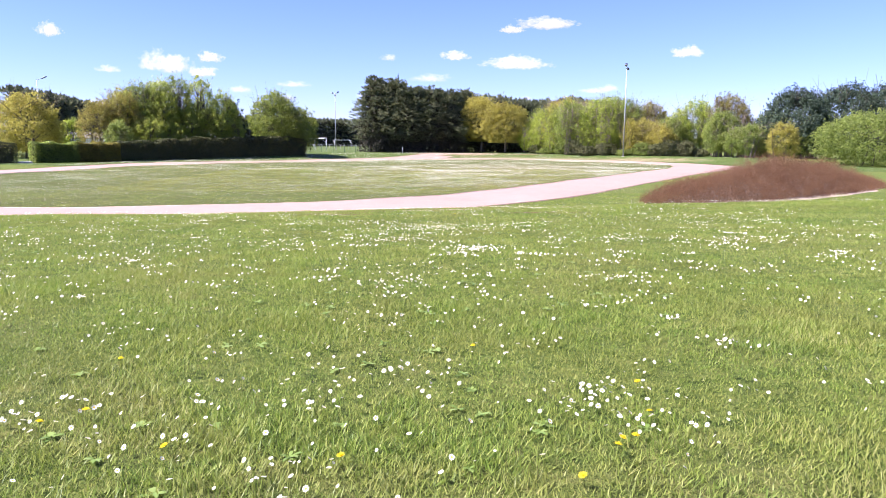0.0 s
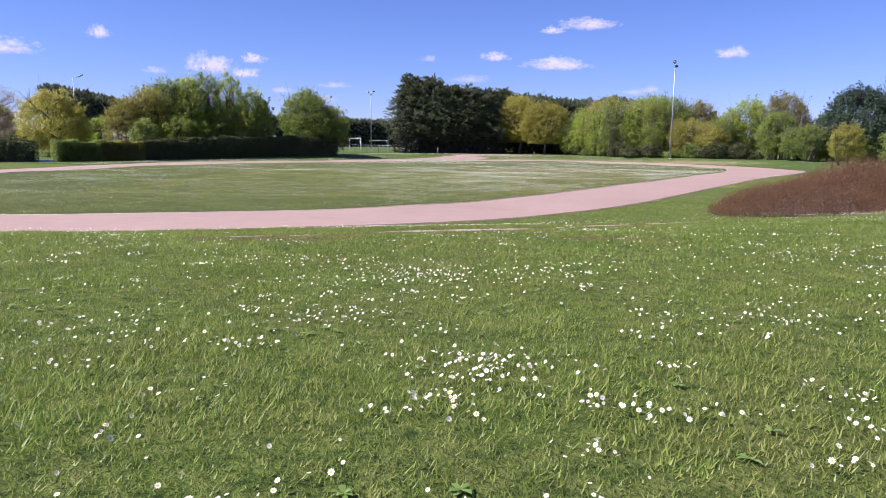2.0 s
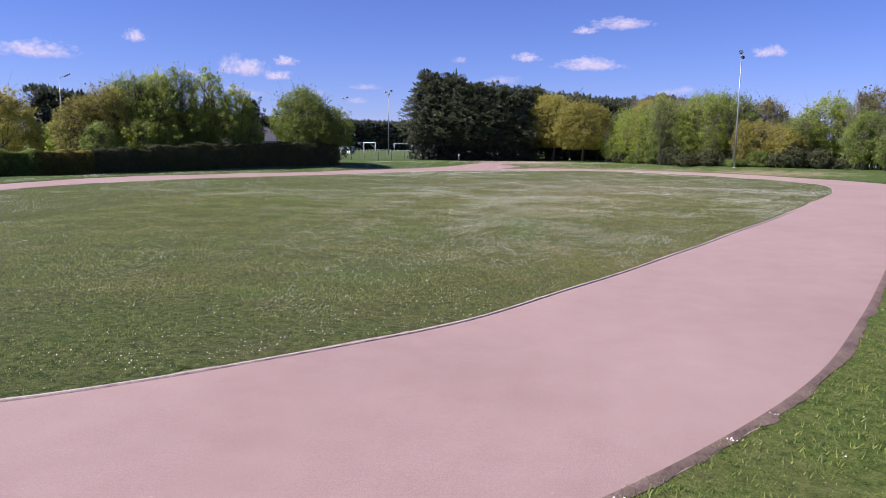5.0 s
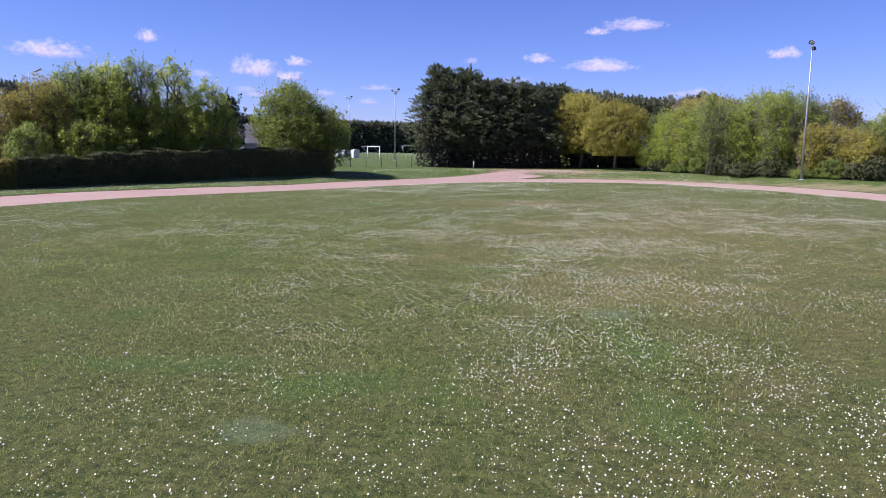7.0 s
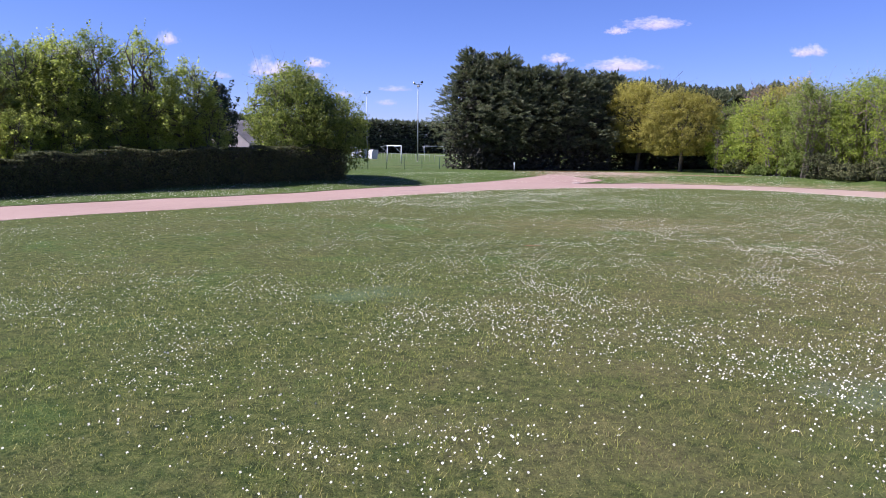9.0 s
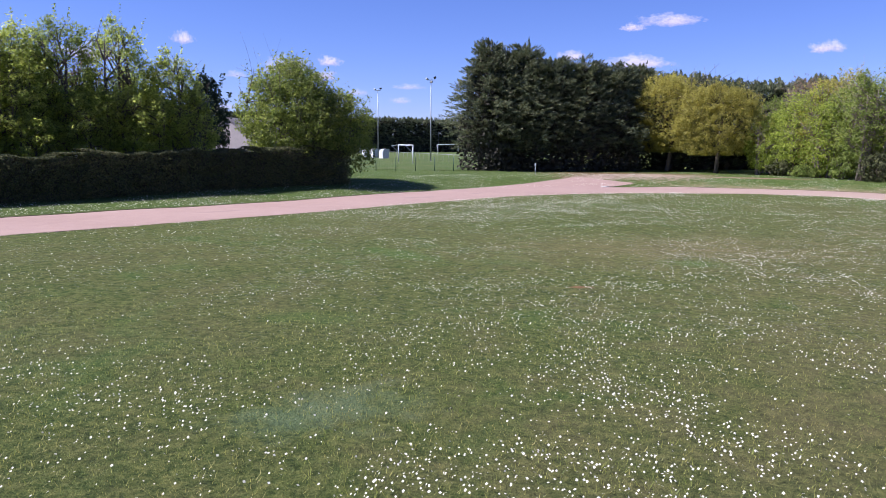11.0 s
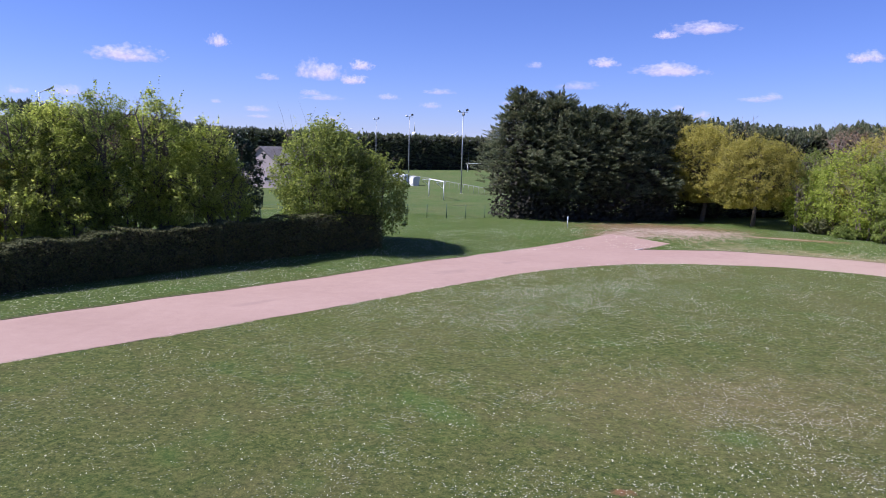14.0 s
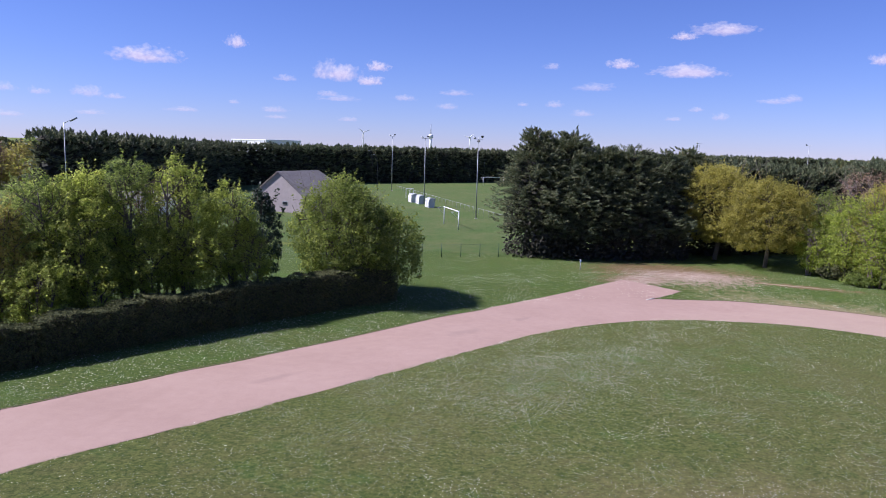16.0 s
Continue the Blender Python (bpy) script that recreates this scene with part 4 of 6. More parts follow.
ok = (dv > path_width(vy) + 0.05) & (dv < path_width(vy) + 9) & (rng.uniform(0, 1, len(vx)) < np.clip(vnoise(vx, vy, 2.4, 78) * 1.5 - 0.4, 0, 1) * (1.3 - 0.7 * ss(2, 8, dv - path_width(vy))) * (0.6 + 2.2 * vnoise(vx, vy, 0.7, 178)))
vg = tufts(vx[ok], vy[ok], 5, 0.02)
# a fringe of daisies along the outer edge of the path
hx, hy = scatter(26000, -30, 24, 14, 100)
dh = out_of_lawn(hx, hy) - path_width(hy)
ok = (dh > 0.02) & (dh < 0.35) & (rng.uniform(0, 1, len(hx)) < np.clip(vnoise(hx, hy, 0.9, 179) * 2.4 - 0.9, 0, 1))
he = tufts(hx[ok], hy[ok], 6, 0.035)
ox, oy = gauss([(1.6, 47.5, 0.7, 200), (3.4, 46.8, 0.6, 160), (-0.5, 42.5, 0.6, 170), (-0.5, 40.4, 0.45, 130), (-1.2, 39.4, 0.4, 70), (-4.6, 41.7, 0.5, 60), (4.8, 53, 1.2, 260), (9.7, 59.7, 1.4, 300)])
ax_, ay_ = np.concatenate([fl[0], lw[0], lf_[0], vg[0], he[0], ox]), np.concatenate([fl[1], lw[1], lf_[1], vg[1], he[1], oy])
d1 = daisies(ax_, ay_, 0.0098 + 0.0016 * ss(30, 36, ay_) + 0.0028 * ss(40, 52, ay_) - 0.0012 * ss(58, 70, ay_), 0.075, 4)
setting("lawn_daisies", mesh_from("lawn_daisies", *d1[:2]), M_PETAL, "thousands of white daisies drifting across the mown lawn", "daisy", "stuff")

# rosettes of broad weed leaves pressed into the turf
wx_, wy_ = scatter(1300, -6, 8, -1.3, 14)
ok = (rng.uniform(0, 1, 1300) < 0.15 + 0.7 * (vnoise(wx_, wy_, 1.6, 81) > 0.55)) & keep_on_grass(wx_, wy_, 0.1) & (np.abs(wx_ - 0.7) < 1.0 + 0.64 * (wy_ + 2.3))
rv, rf = [], []
for x, y in zip(wx_[ok], wy_[ok]):
    n = int(rng.integers(5, 9))
    for k in range(n):
        a, ln, wd = 2 * np.pi * k / n + rng.normal(0, 0.3), rng.uniform(0.02, 0.052), rng.uniform(0.006, 0.012)
        d, sd = np.array([math.cos(a), math.sin(a), 0]), np.array([-math.sin(a), math.cos(a), 0])
        up = rng.uniform(0.006, 0.024)
        prof = [(0.0, 0.25, 0.012), (0.35, 0.85, up * 0.8), (0.7, 1.0, up), (1.0, 0.05, up * 0.75)]
        base = np.array([x, y, 0.0])
        rv.append(np.concatenate([[base + d * ln * q + sd * wd * w * sg + [0, 0, z] for sg in (-1, 1)] for q, w, z in prof]))
        rf.append(np.array([[0, 1, 3, 2], [2, 3, 5, 4], [4, 5, 7, 6]]) + 8 * len(rf))
rv = np.concatenate(rv)
rv[:, 2] += land(rv[:, 0], rv[:, 1])
setting("weed_rosettes", mesh_from("weed_rosettes", rv, np.concatenate(rf)), M_WEED, "flat rosettes of broad green weed leaves in the turf", "weeds", "stuff", True)

# single dandelions
def dandelion():
    t = thing("dandelion", "yellow dandelion in the meadow grass", "dandelion", group="dandelions")
    n = 26
    a = np.linspace(0, 2 * np.pi, n, endpoint=False)
    vs, fs = [], []
    for ring_r, up, k0 in ((0.017, 0.004, 0.0), (0.012, 0.008, 0.12), (0.007, 0.011, 0.05)):
        o = np.stack([np.cos(a + k0) * ring_r, np.sin(a + k0) * ring_r, np.full(n, up)], 1)
        l = np.stack([np.cos(a + k0 - 0.13) * ring_r * 0.5, np.sin(a + k0 - 0.13) * ring_r * 0.5, np.full(n, up * 0.6)], 1)
        r = np.stack([np.cos(a + k0 + 0.13) * ring_r * 0.5, np.sin(a + k0 + 0.13) * ring_r * 0.5, np.full(n, up * 0.6)], 1)
        c = np.zeros((n, 3))
        v = np.stack([c, l, o, r], 1).reshape(-1, 3)
        vs.append((v + [0, 0, 0.05], np.arange(n * 4).reshape(-1, 4)))
    part("flower_head", mesh_from("flower_head", *merge(vs)), M_DANDELION, t)
    part("stalk", mesh_from("stalk", *tube([(0.004, 0, -0.01), (0.002, 0, 0.025), (0, 0, 0.051)], [0.0018, 0.0016, 0.002], 5)), M_BLADE, t, "thin green stalk")
    return t


first = dandelion()
spots = [(-0.94, 0.19), (-0.82, 0.32), (-0.38, 0.02), (0.22, -0.05), (0.69, 1.23), (1.16, 0.13), (1.14, 0.05), (1.22, 0.14), (1.34, 0.36), (1.39, 0.72), (-0.98, 0.96), (1.0, -0.16), (0.62, 10.1), (4.6, 10.6)]
for i, (x, y) in enumerate(spots):
    m = pose(x, y, lift(x, y), 12 * math.sin(i * 2.1) - 10, 10 * math.cos(i * 1.7), i * 47)
    if i:
        copy_thing(first, m)
    else:
        first.matrix_basis = m


# ---- trees ----
def leaves(p, out, size, g, up=0.45, slim=0.62, axis=None):
    """Pointed leaves at p that turn their faces outwards and to the sky."""
    n = len(p)
    nrm = out * 0.55 + g.normal(0, 0.55, (n, 3))
    nrm[:, 2] += up
    nrm /= np.linalg.norm(nrm, axis=1)[:, None] + 1e-9
    a = np.cross(nrm, g.normal(0, 1, (n, 3))) if axis is None else axis + g.normal(0, 0.3, (n, 3))
    a /= np.linalg.norm(a, axis=1)[:, None] + 1e-9
    b = np.cross(nrm, a)
    b /= np.linalg.norm(b, axis=1)[:, None] + 1e-9
    s = (size * g.uniform(0.6, 1.4, n))[:, None]
    v = np.stack([p - a * s * 0.5 - b * s * slim * 0.5, p - a * s * 0.4 + b * s * slim * 0.5, p + a * s * 0.6], 1).reshape(-1, 3)
    return v, np.arange(3 * n).reshape(-1, 3)


def unit(g, n):
    d = g.normal(0, 1, (n, 3))
    return d / np.linalg.norm(d, axis=1)[:, None]


def diamonds(p, size, g, flat=0.4, axis=None, slim=0.55):
    n = len(p)
    a = g.normal(0, 1, (n, 3)) if axis is None else axis + g.normal(0, 0.25, (n, 3))
    a[:, 2] *= 1 - flat * 0.3
    a /= np.linalg.norm(a, axis=1)[:, None]
    b = np.cross(a, g.normal(0, 1, (n, 3)))
    b /= np.linalg.norm(b, axis=1)[:, None] + 1e-9
    s = (size * g.uniform(0.6, 1.35, n))[:, None]
    v = np.stack([p - a * s * 0.5, p + b * s * slim * 0.5, p + a * s * 0.5, p - b * s * slim * 0.5], 1).reshape(-1, 3)
    return v, np.arange(4 * n).reshape(-1, 4)


def limb_line(g, start, end, sag=0.1, n=6):
    t = np.linspace(0, 1, n)[:, None]
    s, e = np.asarray(start, float), np.asarray(end, float)
    bow = np.sin(t * np.pi) * g.normal(0, sag, (1, 3)) * np.linalg.norm(e - s)
    return s * (1 - t) + e * t + bow


def crown_leaves(g, centre, radius, hz, count, leaf, seed, sparse=0.0, clump=0.36, droop=1.0, floor=0.03):
    """One rounded crown: tufts of leaves on an uneven outline, a thinner filling, and fine shoots at the top."""
    cx, cy, cz = centre

    def outline(d):
        an, el = np.arctan2(d[:, 1], d[:, 0]), d[:, 2]
        k = 0.74 + 0.32 * vnoise(np.cos(an) * 2 + el * 1.3, np.sin(an) * 2 + el * 1.7, 0.9, seed) + 0.22 * vnoise(np.cos(an) * 5, np.sin(an) * 5 + el * 4, 0.9, seed + 1)
        taper = 1 - 0.22 * np.clip(el, 0, 1)
        return np.stack([d[:, 0] * radius * k * taper, d[:, 1] * radius * k * taper, d[:, 2] * hz * k * np.where(el < 0, droop, 1.0)], 1)

    nc = max(30, int(22 * radius * (radius + hz) * (1 - 0.5 * sparse)))
    d = unit(g, nc)
    c = outline(d) * (g.uniform(0.5, 1.0, nc) ** 0.45)[:, None]
    sp = clump * g.uniform(0.5, 1.35, nc)
    n1 = int(count * 0.62)
    w = sp ** 2
    pick = g.choice(nc, n1, p=w / w.sum())
    dd = unit(g, n1)
    p1 = c[pick] + dd * (sp[pick] * g.uniform(0.2, 1, n1) ** 0.5)[:, None] * np.array([1, 1, 0.75])
    o1 = dd * 0.6 + d[pick] * 0.7
    n2 = int(count * 0.26 * (1 - 0.6 * sparse))
    d2 = unit(g, n2)
    p2 = outline(d2) * (g.uniform(0.2, 1.0, n2) ** 0.4)[:, None]
    # shoots
    ns = int(9 * radius * radius)
    an, rr = g.uniform(0, 2 * np.pi, ns), np.sqrt(g.uniform(0, 1, ns)) * 0.93
    z0 = np.sqrt(np.clip(1 - rr ** 2, 0, 1)) * hz * 0.86
    per = max(4, int(count * 0.12 / max(1, ns)))
    ln = g.uniform(0.2, 1.0, ns) * 0.17 * hz + g.uniform(0, 1, ns) ** 4 * 0.26 * hz + 0.1
    tt = g.uniform(-0.6, 1, (ns, per))
    lean = np.stack([np.cos(an) * rr * 0.5, np.sin(an) * rr * 0.5], 1) + g.normal(0, 0.14, (ns, 2))
    thin = 0.09 * (1.15 - np.clip(tt, 0, 1))
    q = np.stack([(np.cos(an) * rr * radius * 0.88)[:, None] + lean[:, :1] * tt * ln[:, None] + g.normal(0, 1, (ns, per)) * thin,
                  (np.sin(an) * rr * radius * 0.88)[:, None] + lean[:, 1:] * tt * ln[:, None] + g.normal(0, 1, (ns, per)) * thin, z0[:, None] + tt * ln[:, None]], -1).reshape(-1, 3)
    o3 = q / (np.linalg.norm(q, axis=1)[:, None] + 1e-9)
    p = np.concatenate([p1, p2, q])
    p[:, 2] = np.maximum(p[:, 2] + cz, floor + (0.1 + 0.2 * floor) * g.uniform(0, 1, len(p)))
    p[:, 0] += cx
    p[:, 1] += cy
    return leaves(p, np.concatenate([o1, d2, o3]), leaf, g)


def broadleaf(name, label, x, y, height, radius, mat, seed, clear=0.22, leaf=0.17, count=16000, stems=1, sparse=0.0, lobes=(), group="", bark=None, clump=0.36, crown_label="fresh spring leaves", droop=1.0, turn=None, floor=0.03):
    """A broadleaved tree or bush: trunk or stems, limbs, and a tufted crown (lobes: more crowns, x, y, height, radius)."""
    g = np.random.default_rng(seed)
    t = thing(name, label, "bush" if "bush" in name or "shrub" in name else "tree", (x, y, lift(x, y) - 0.03), (0 if lobes else g.uniform(0, 360)) if turn is None else turn, group)
    wood, limbs, crown = [], [], []
    crowns = [(0.0, 0.0, height, radius)] + list(lobes)
    total = sum(h * r for _, _, h, r in crowns)
    for k0, (ox, oy, h, r) in enumerate(crowns):
        hz = h * (1 - clear) * 0.5
        cz = h * clear + hz
        feet = [np.array([ox, oy, 0.0])] if stems == 1 else [np.array([ox + g.normal(0, r * 0.2), oy + g.normal(0, r * 0.2), 0]) for _ in range(stems)]
        r0 = 0.024 * h / (1 + 0.35 * (stems - 1)) + 0.02
        mid = np.array([ox, oy, 0])
        for f in feet:
            top = mid + (f - mid) * 2.0 + np.array([g.normal(0, 0.1 * r), g.normal(0, 0.1 * r), h * g.uniform(0.75, 0.9)])
            line = limb_line(g, f, top, 0.03, 8)
            wood.append(tube(line, np.linspace(r0, r0 * 0.15, 8), 7))
            for _ in range(int(10 / max(1, stems * 0.5)) + 2):
                s = line[g.integers(2, 7)]
                ang, out = g.uniform(0, 2 * np.pi), r * g.uniform(0.45, 0.9)
                e = np.array([ox + math.cos(ang) * out, oy + math.sin(ang) * out, min(s[2] + g.uniform(0.15, 0.45) * h * (1 - clear), h * 0.9)])
                ll = limb_line(g, s, e, 0.08, 6)
                limbs.append(tube(ll, np.linspace(r0 * 0.42, r0 * 0.07, 6), 5))
                for _ in range(4 if stems < 5 else 2):
                    e2 = ll[4] + g.normal(0, 0.25 * r, 3) * [1, 1, 0.8] + [0, 0, 0.22 * r]
                    limbs.append(tube(limb_line(g, ll[3], e2, 0.08, 4), [r0 * 0.14, r0 * 0.1, r0 * 0.07, r0 * 0.03], 4))
        crown.append(crown_leaves(g, (ox, oy, cz), r, hz, int(count * h * r / total), leaf, seed + 7 * k0, sparse, clump, droop, floor))
    part("trunk", mesh_from("trunk", *merge(wood)), bark or M_BARK, t, "brown bark trunk" if stems == 1 else "cluster of thin bark stems", True)
    part("branching", mesh_from("branching", *merge(limbs)), bark or M_BARK, t, "thin spreading branches", True)
    part("crown", mesh_from("crown", *merge(crown)), mat, t, crown_label)
    return t


def conifer_mesh(height, radius, seed, boughs, tufts, per, size, skirt=0.16, top=0.62, tuft=0.5, drop=0.34):
    """Crown of a cypress: tiers of boughs that end in flat drooping sprays, and a ragged tip of upright leaders."""
    g = np.random.default_rng(seed)
    h = skirt + (0.87 - skirt) * g.uniform(0, 1, boughs) ** 1.05
    an = g.uniform(0, 2 * np.pi, boughs)
    tier = 0.062
    h = (np.floor(h / tier + 0.35 * np.sin(an * 2 + seed)) + 0.5 + g.normal(0, 0.32, boughs)) * tier
    h = np.clip(h, skirt, 0.9)
    prof = np.clip((1.03 - h) / (1 - 0.3), 0, 1) ** top * (0.8 + 0.2 * ss(skirt - 0.02, skirt + 0.16, h))
    ro = radius * prof * (0.58 + 0.56 * vnoise(np.cos(an) * 2.2 + 9, h * 7 + np.sin(an) * 2.2, 1.0, seed)) * g.uniform(0.8, 1.12, boughs)
    rise = (0.02 + 0.8 * np.clip(h - 0.55, 0, 1) ** 1.2) * 2.2
    q = np.linspace(0.45, 1.0, tufts)[None, :] + g.uniform(-0.07, 0.07, (boughs, tufts))
    rad = ro[:, None] * q
    sa = an[:, None] + g.normal(0, 0.5, (boughs, tufts)) * 0.45 / np.maximum(0.6, rad)
    c = np.stack([np.cos(sa) * rad, np.sin(sa) * rad, h[:, None] * height + rad * rise[:, None] * 0.42 + 0.10 * rad * np.sin(q * 3.1) - 0.12 * (q > 0.9)], -1).reshape(-1, 3)
    out = np.stack([np.cos(sa), np.sin(sa), np.repeat(rise[:, None], tufts, 1)], -1).reshape(-1, 3)
    out /= np.linalg.norm(out, axis=1)[:, None]
    sp = (tuft * g.uniform(0.6, 1.3, (boughs, tufts)) * (0.55 + 0.45 * np.clip(1.25 - h, 0, 1))[:, None]).reshape(-1)
    n = len(c)
    cr = np.repeat(c, per, 0)
    o = np.repeat(out, per, 0)
    s = np.repeat(sp, per)[:, None]
    side = np.cross(o, [0, 0, 1.0])
    u, w = g.uniform(-0.55, 1.15, (n * per, 1)), g.normal(0, 0.40, (n * per, 1))
    p = cr + o * u * s + side * w * s * (1.1 - 0.85 * np.clip(u, 0, 1.1)) + np.array([0, 0, 1.0]) * (g.normal(0, 0.09, (n * per, 1)) - 0.3 * w * w + 0.16 * u * np.abs(u)) * s
    axis = o * 0.9 + side * np.sign(w) * 0.6 + np.array([0, 0, 0.25])
    bulk = leaves(p, o * 0.9, size * 1.4, g, 0.75, 0.2, axis)
    # leaders
    m = max(16, int(boughs * 0.14))
    la = g.uniform(0, 2 * np.pi, m)
    lr = radius * (0.6 if drop > 0.2 else 0.85) * g.uniform(0, 1, m) ** 0.6
    lz = height * (1.0 - drop * (lr / ((0.6 if drop > 0.2 else 0.85) * radius)) ** 1.1) - g.uniform(0, 0.06, m) * height
    k = per * 3
    tt = g.uniform(0, 1, (m, k))
    ln = g.uniform(0.06, 0.20 if drop > 0.2 else 0.1, m) * height
    lean = g.normal(0.06, 0.14, (m, 2))
    wd = 0.21 * (1.03 - tt) ** 0.9
    lp = np.stack([(np.cos(la) * lr)[:, None] + lean[:, :1] * tt * ln[:, None] + g.normal(0, 1, (m, k)) * wd, (np.sin(la) * lr)[:, None] + lean[:, 1:] * tt * ln[:, None] + g.normal(0, 1, (m, k)) * wd,
                   (lz - ln)[:, None] + tt * ln[:, None]], -1).reshape(-1, 3)
    rnd = unit(g, len(lp)) * [1, 1, 0.2]
    lead = leaves(lp, rnd, size * 1.2, g, 0.2, 0.3, rnd * 0.6 + np.array([0, 0, 0.9]))
    return merge([bulk, lead])


def conifer(label, x, y, height, radius, seed, boughs=260, tufts=4, per=24, size=0.3, skirt=0.16, group="", top=0.62, fine=True, trunk_at=(0, 0)):
    t = thing("cypress_tree", label, "tree", (x, y, lift(x, y) - 0.05), 0 if fine else seed * 37 % 360, group)
    ax, ay = trunk_at
    br = [tube([(ax, ay, -0.1), (ax * 0.6 + 0.03, ay * 0.6, height * 0.4), (0, 0.02, height * 0.93)], [0.017 * height, 0.013 * height, 0.02], 8)]
    g = np.random.default_rng(seed + 5)
    for k in range(40 if fine else 0):
        z, an = height * g.uniform(0.06, 0.8), g.uniform(0, 2 * np.pi)
        ro = radius * (1 - z / height) ** 0.6 * 0.8
        br.append(tube(limb_line(g, (ax * 0.8, ay * 0.8, z), (math.cos(an) * ro, math.sin(an) * ro, z + ro * 0.15), 0.05, 4), [0.06, 0.045, 0.03, 0.012], 5))
    part("trunk", mesh_from("trunk", *merge(br)), M_BARK, t, "dark bark trunk with dead inner branches", True)
    # dark inner foliage, its shade put into the colour, keeps daylight from passing through
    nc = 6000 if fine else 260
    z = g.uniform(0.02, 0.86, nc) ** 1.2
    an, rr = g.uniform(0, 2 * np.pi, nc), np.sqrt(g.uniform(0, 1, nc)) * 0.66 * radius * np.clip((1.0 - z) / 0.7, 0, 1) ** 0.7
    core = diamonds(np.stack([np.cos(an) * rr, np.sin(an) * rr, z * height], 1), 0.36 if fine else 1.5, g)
    part("inner_foliage", mesh_from("inner_foliage", *core), M_INNER_DARK, t, "brown inner foliage with shade in its colour")
    part("crown", mesh_from("crown", *conifer_mesh(height, radius, seed, boughs, tufts, per, size, skirt, top, 0.5 if fine else 0.8, 0.34 if fine else 0.07)), M_CYPRESS, t, "dense dark green scale foliage")
    return t

CYP = "tall dark green cypress standing in a dense row"
for i, (x, y, h, r) in enumerate(((-12.6, 123.4, 13.9, 5.0), (-10.9, 124.6, 13.2, 4.6), (-9.2, 124.2, 13.6, 5.0), (-6.4, 124.7, 12.1, 4.7), (-3.2, 125.7, 12.2, 4.7), (0.0, 127.2, 11.9, 4.4), (2.8, 132.4, 12.2, 4.0))):
    conifer(CYP, x, y, h, r, 100 + i, 430, 5, 40, 0.17, 0.17, "cypress row", 0.75 if i < 3 else 0.55, trunk_at=(-1.0, -0.4) if i == 0 else (0, 0))
REAR = "dark green cypress in the row behind the yellow trees"
row = conifer(REAR, 6.6, 132.5, 11.2, 3.2, 120, 230, 2, 18, 0.28, 0.06, "cypress row behind", 0.3, False)
row2 = conifer(REAR, 9.4, 134.5, 11.0, 3.2, 121, 230, 2, 18, 0.28, 0.06, "cypress row behind", 0.3, False)
for i in range(27):
    x, y = (11.9 + i * 2.3, 136.4 + i * 0.8) if i < 5 else (23.2 + (i - 5) * 1.5, 140.2 + (i - 5) * 3.2)
    copy_thing((row, row2)[i % 2], pose(x, y, lift(x, y) - 0.05, 0, 0, i * 71) @ Matrix.Diagonal((1, 1, (0.95 if i < 5 else 1.01) + 0.018 * math.sin(i * 2.7), 1)))

# the belt of cypresses round the pitch
FAR_LABEL = "dark cypress of the tall windbreak round the pitch"
b1 = conifer(FAR_LABEL, -82.4, 136, 12.7, 2.9, 130, 130, 2, 14, 0.42, 0.05, "windbreak", 0.42, False)
b2 = conifer(FAR_LABEL, -82.9, 138.4, 12.5, 2.9, 131, 130, 2, 14, 0.42, 0.05, "windbreak", 0.42, False)
BELT = [(-82.9, 138.4), (-84.5, 152), (-93, 196), (-97, 214), (-76, 250), (-48, 281), (-15, 312), (30, 345), (80, 372)]
k = 0
for (x0, y0), (x1, y1) in zip(BELT[:-1], BELT[1:]):
    n = max(1, round(math.hypot(x1 - x0, y1 - y0) / 2.5))
    for i in range(1, n + 1):
        x, y = x0 + (x1 - x0) * i / n, y0 + (y1 - y0) * i / n
        k += 1
        copy_thing((b1, b2)[k % 2], pose(x, y, lift(x, y) - 0.05, 0, 0, k * 83) @ Matrix.Diagonal((1, 1, (0.98 - 0.08 * min(1, k / 25)) * (1 + 0.03 * math.sin(k * 1.9)), 1)))

# two pollarded trees in yellow spring leaf
broadleaf("tree", "round-headed tree in yellow-green spring leaf", 5.5, 127.9, 9.8, 4.4, M_LEAF_YELLOW, 201, 0.2, 0.13, 52000, 1, group="yellow trees", clump=0.3, droop=1.15, floor=2.0)
broadleaf("tree", "round-headed tree in yellow-green spring leaf", 9.6, 123.8, 8.5, 4.6, M_LEAF_YELLOW, 202, 0.19, 0.125, 60000, 1, group="yellow trees", clump=0.28, droop=1.15, floor=1.75)
for i, (x, y, h, r) in enumerate(((19.5, 129.0, 9.6, 3.2), (24.5, 131.5, 9.8, 3.4), (15.4, 127.2, 7.6, 1.9))):
    broadleaf("tree", "bare reddish-brown tree not yet in leaf", x, y, h, r, M_TWIG if i < 2 else M_LEAF, 206 + i, 0.2, 0.14, 7000, 3, 0.6, (), "bare trees", M_PALEBARK, 0.3, "fine reddish twigs and buds")

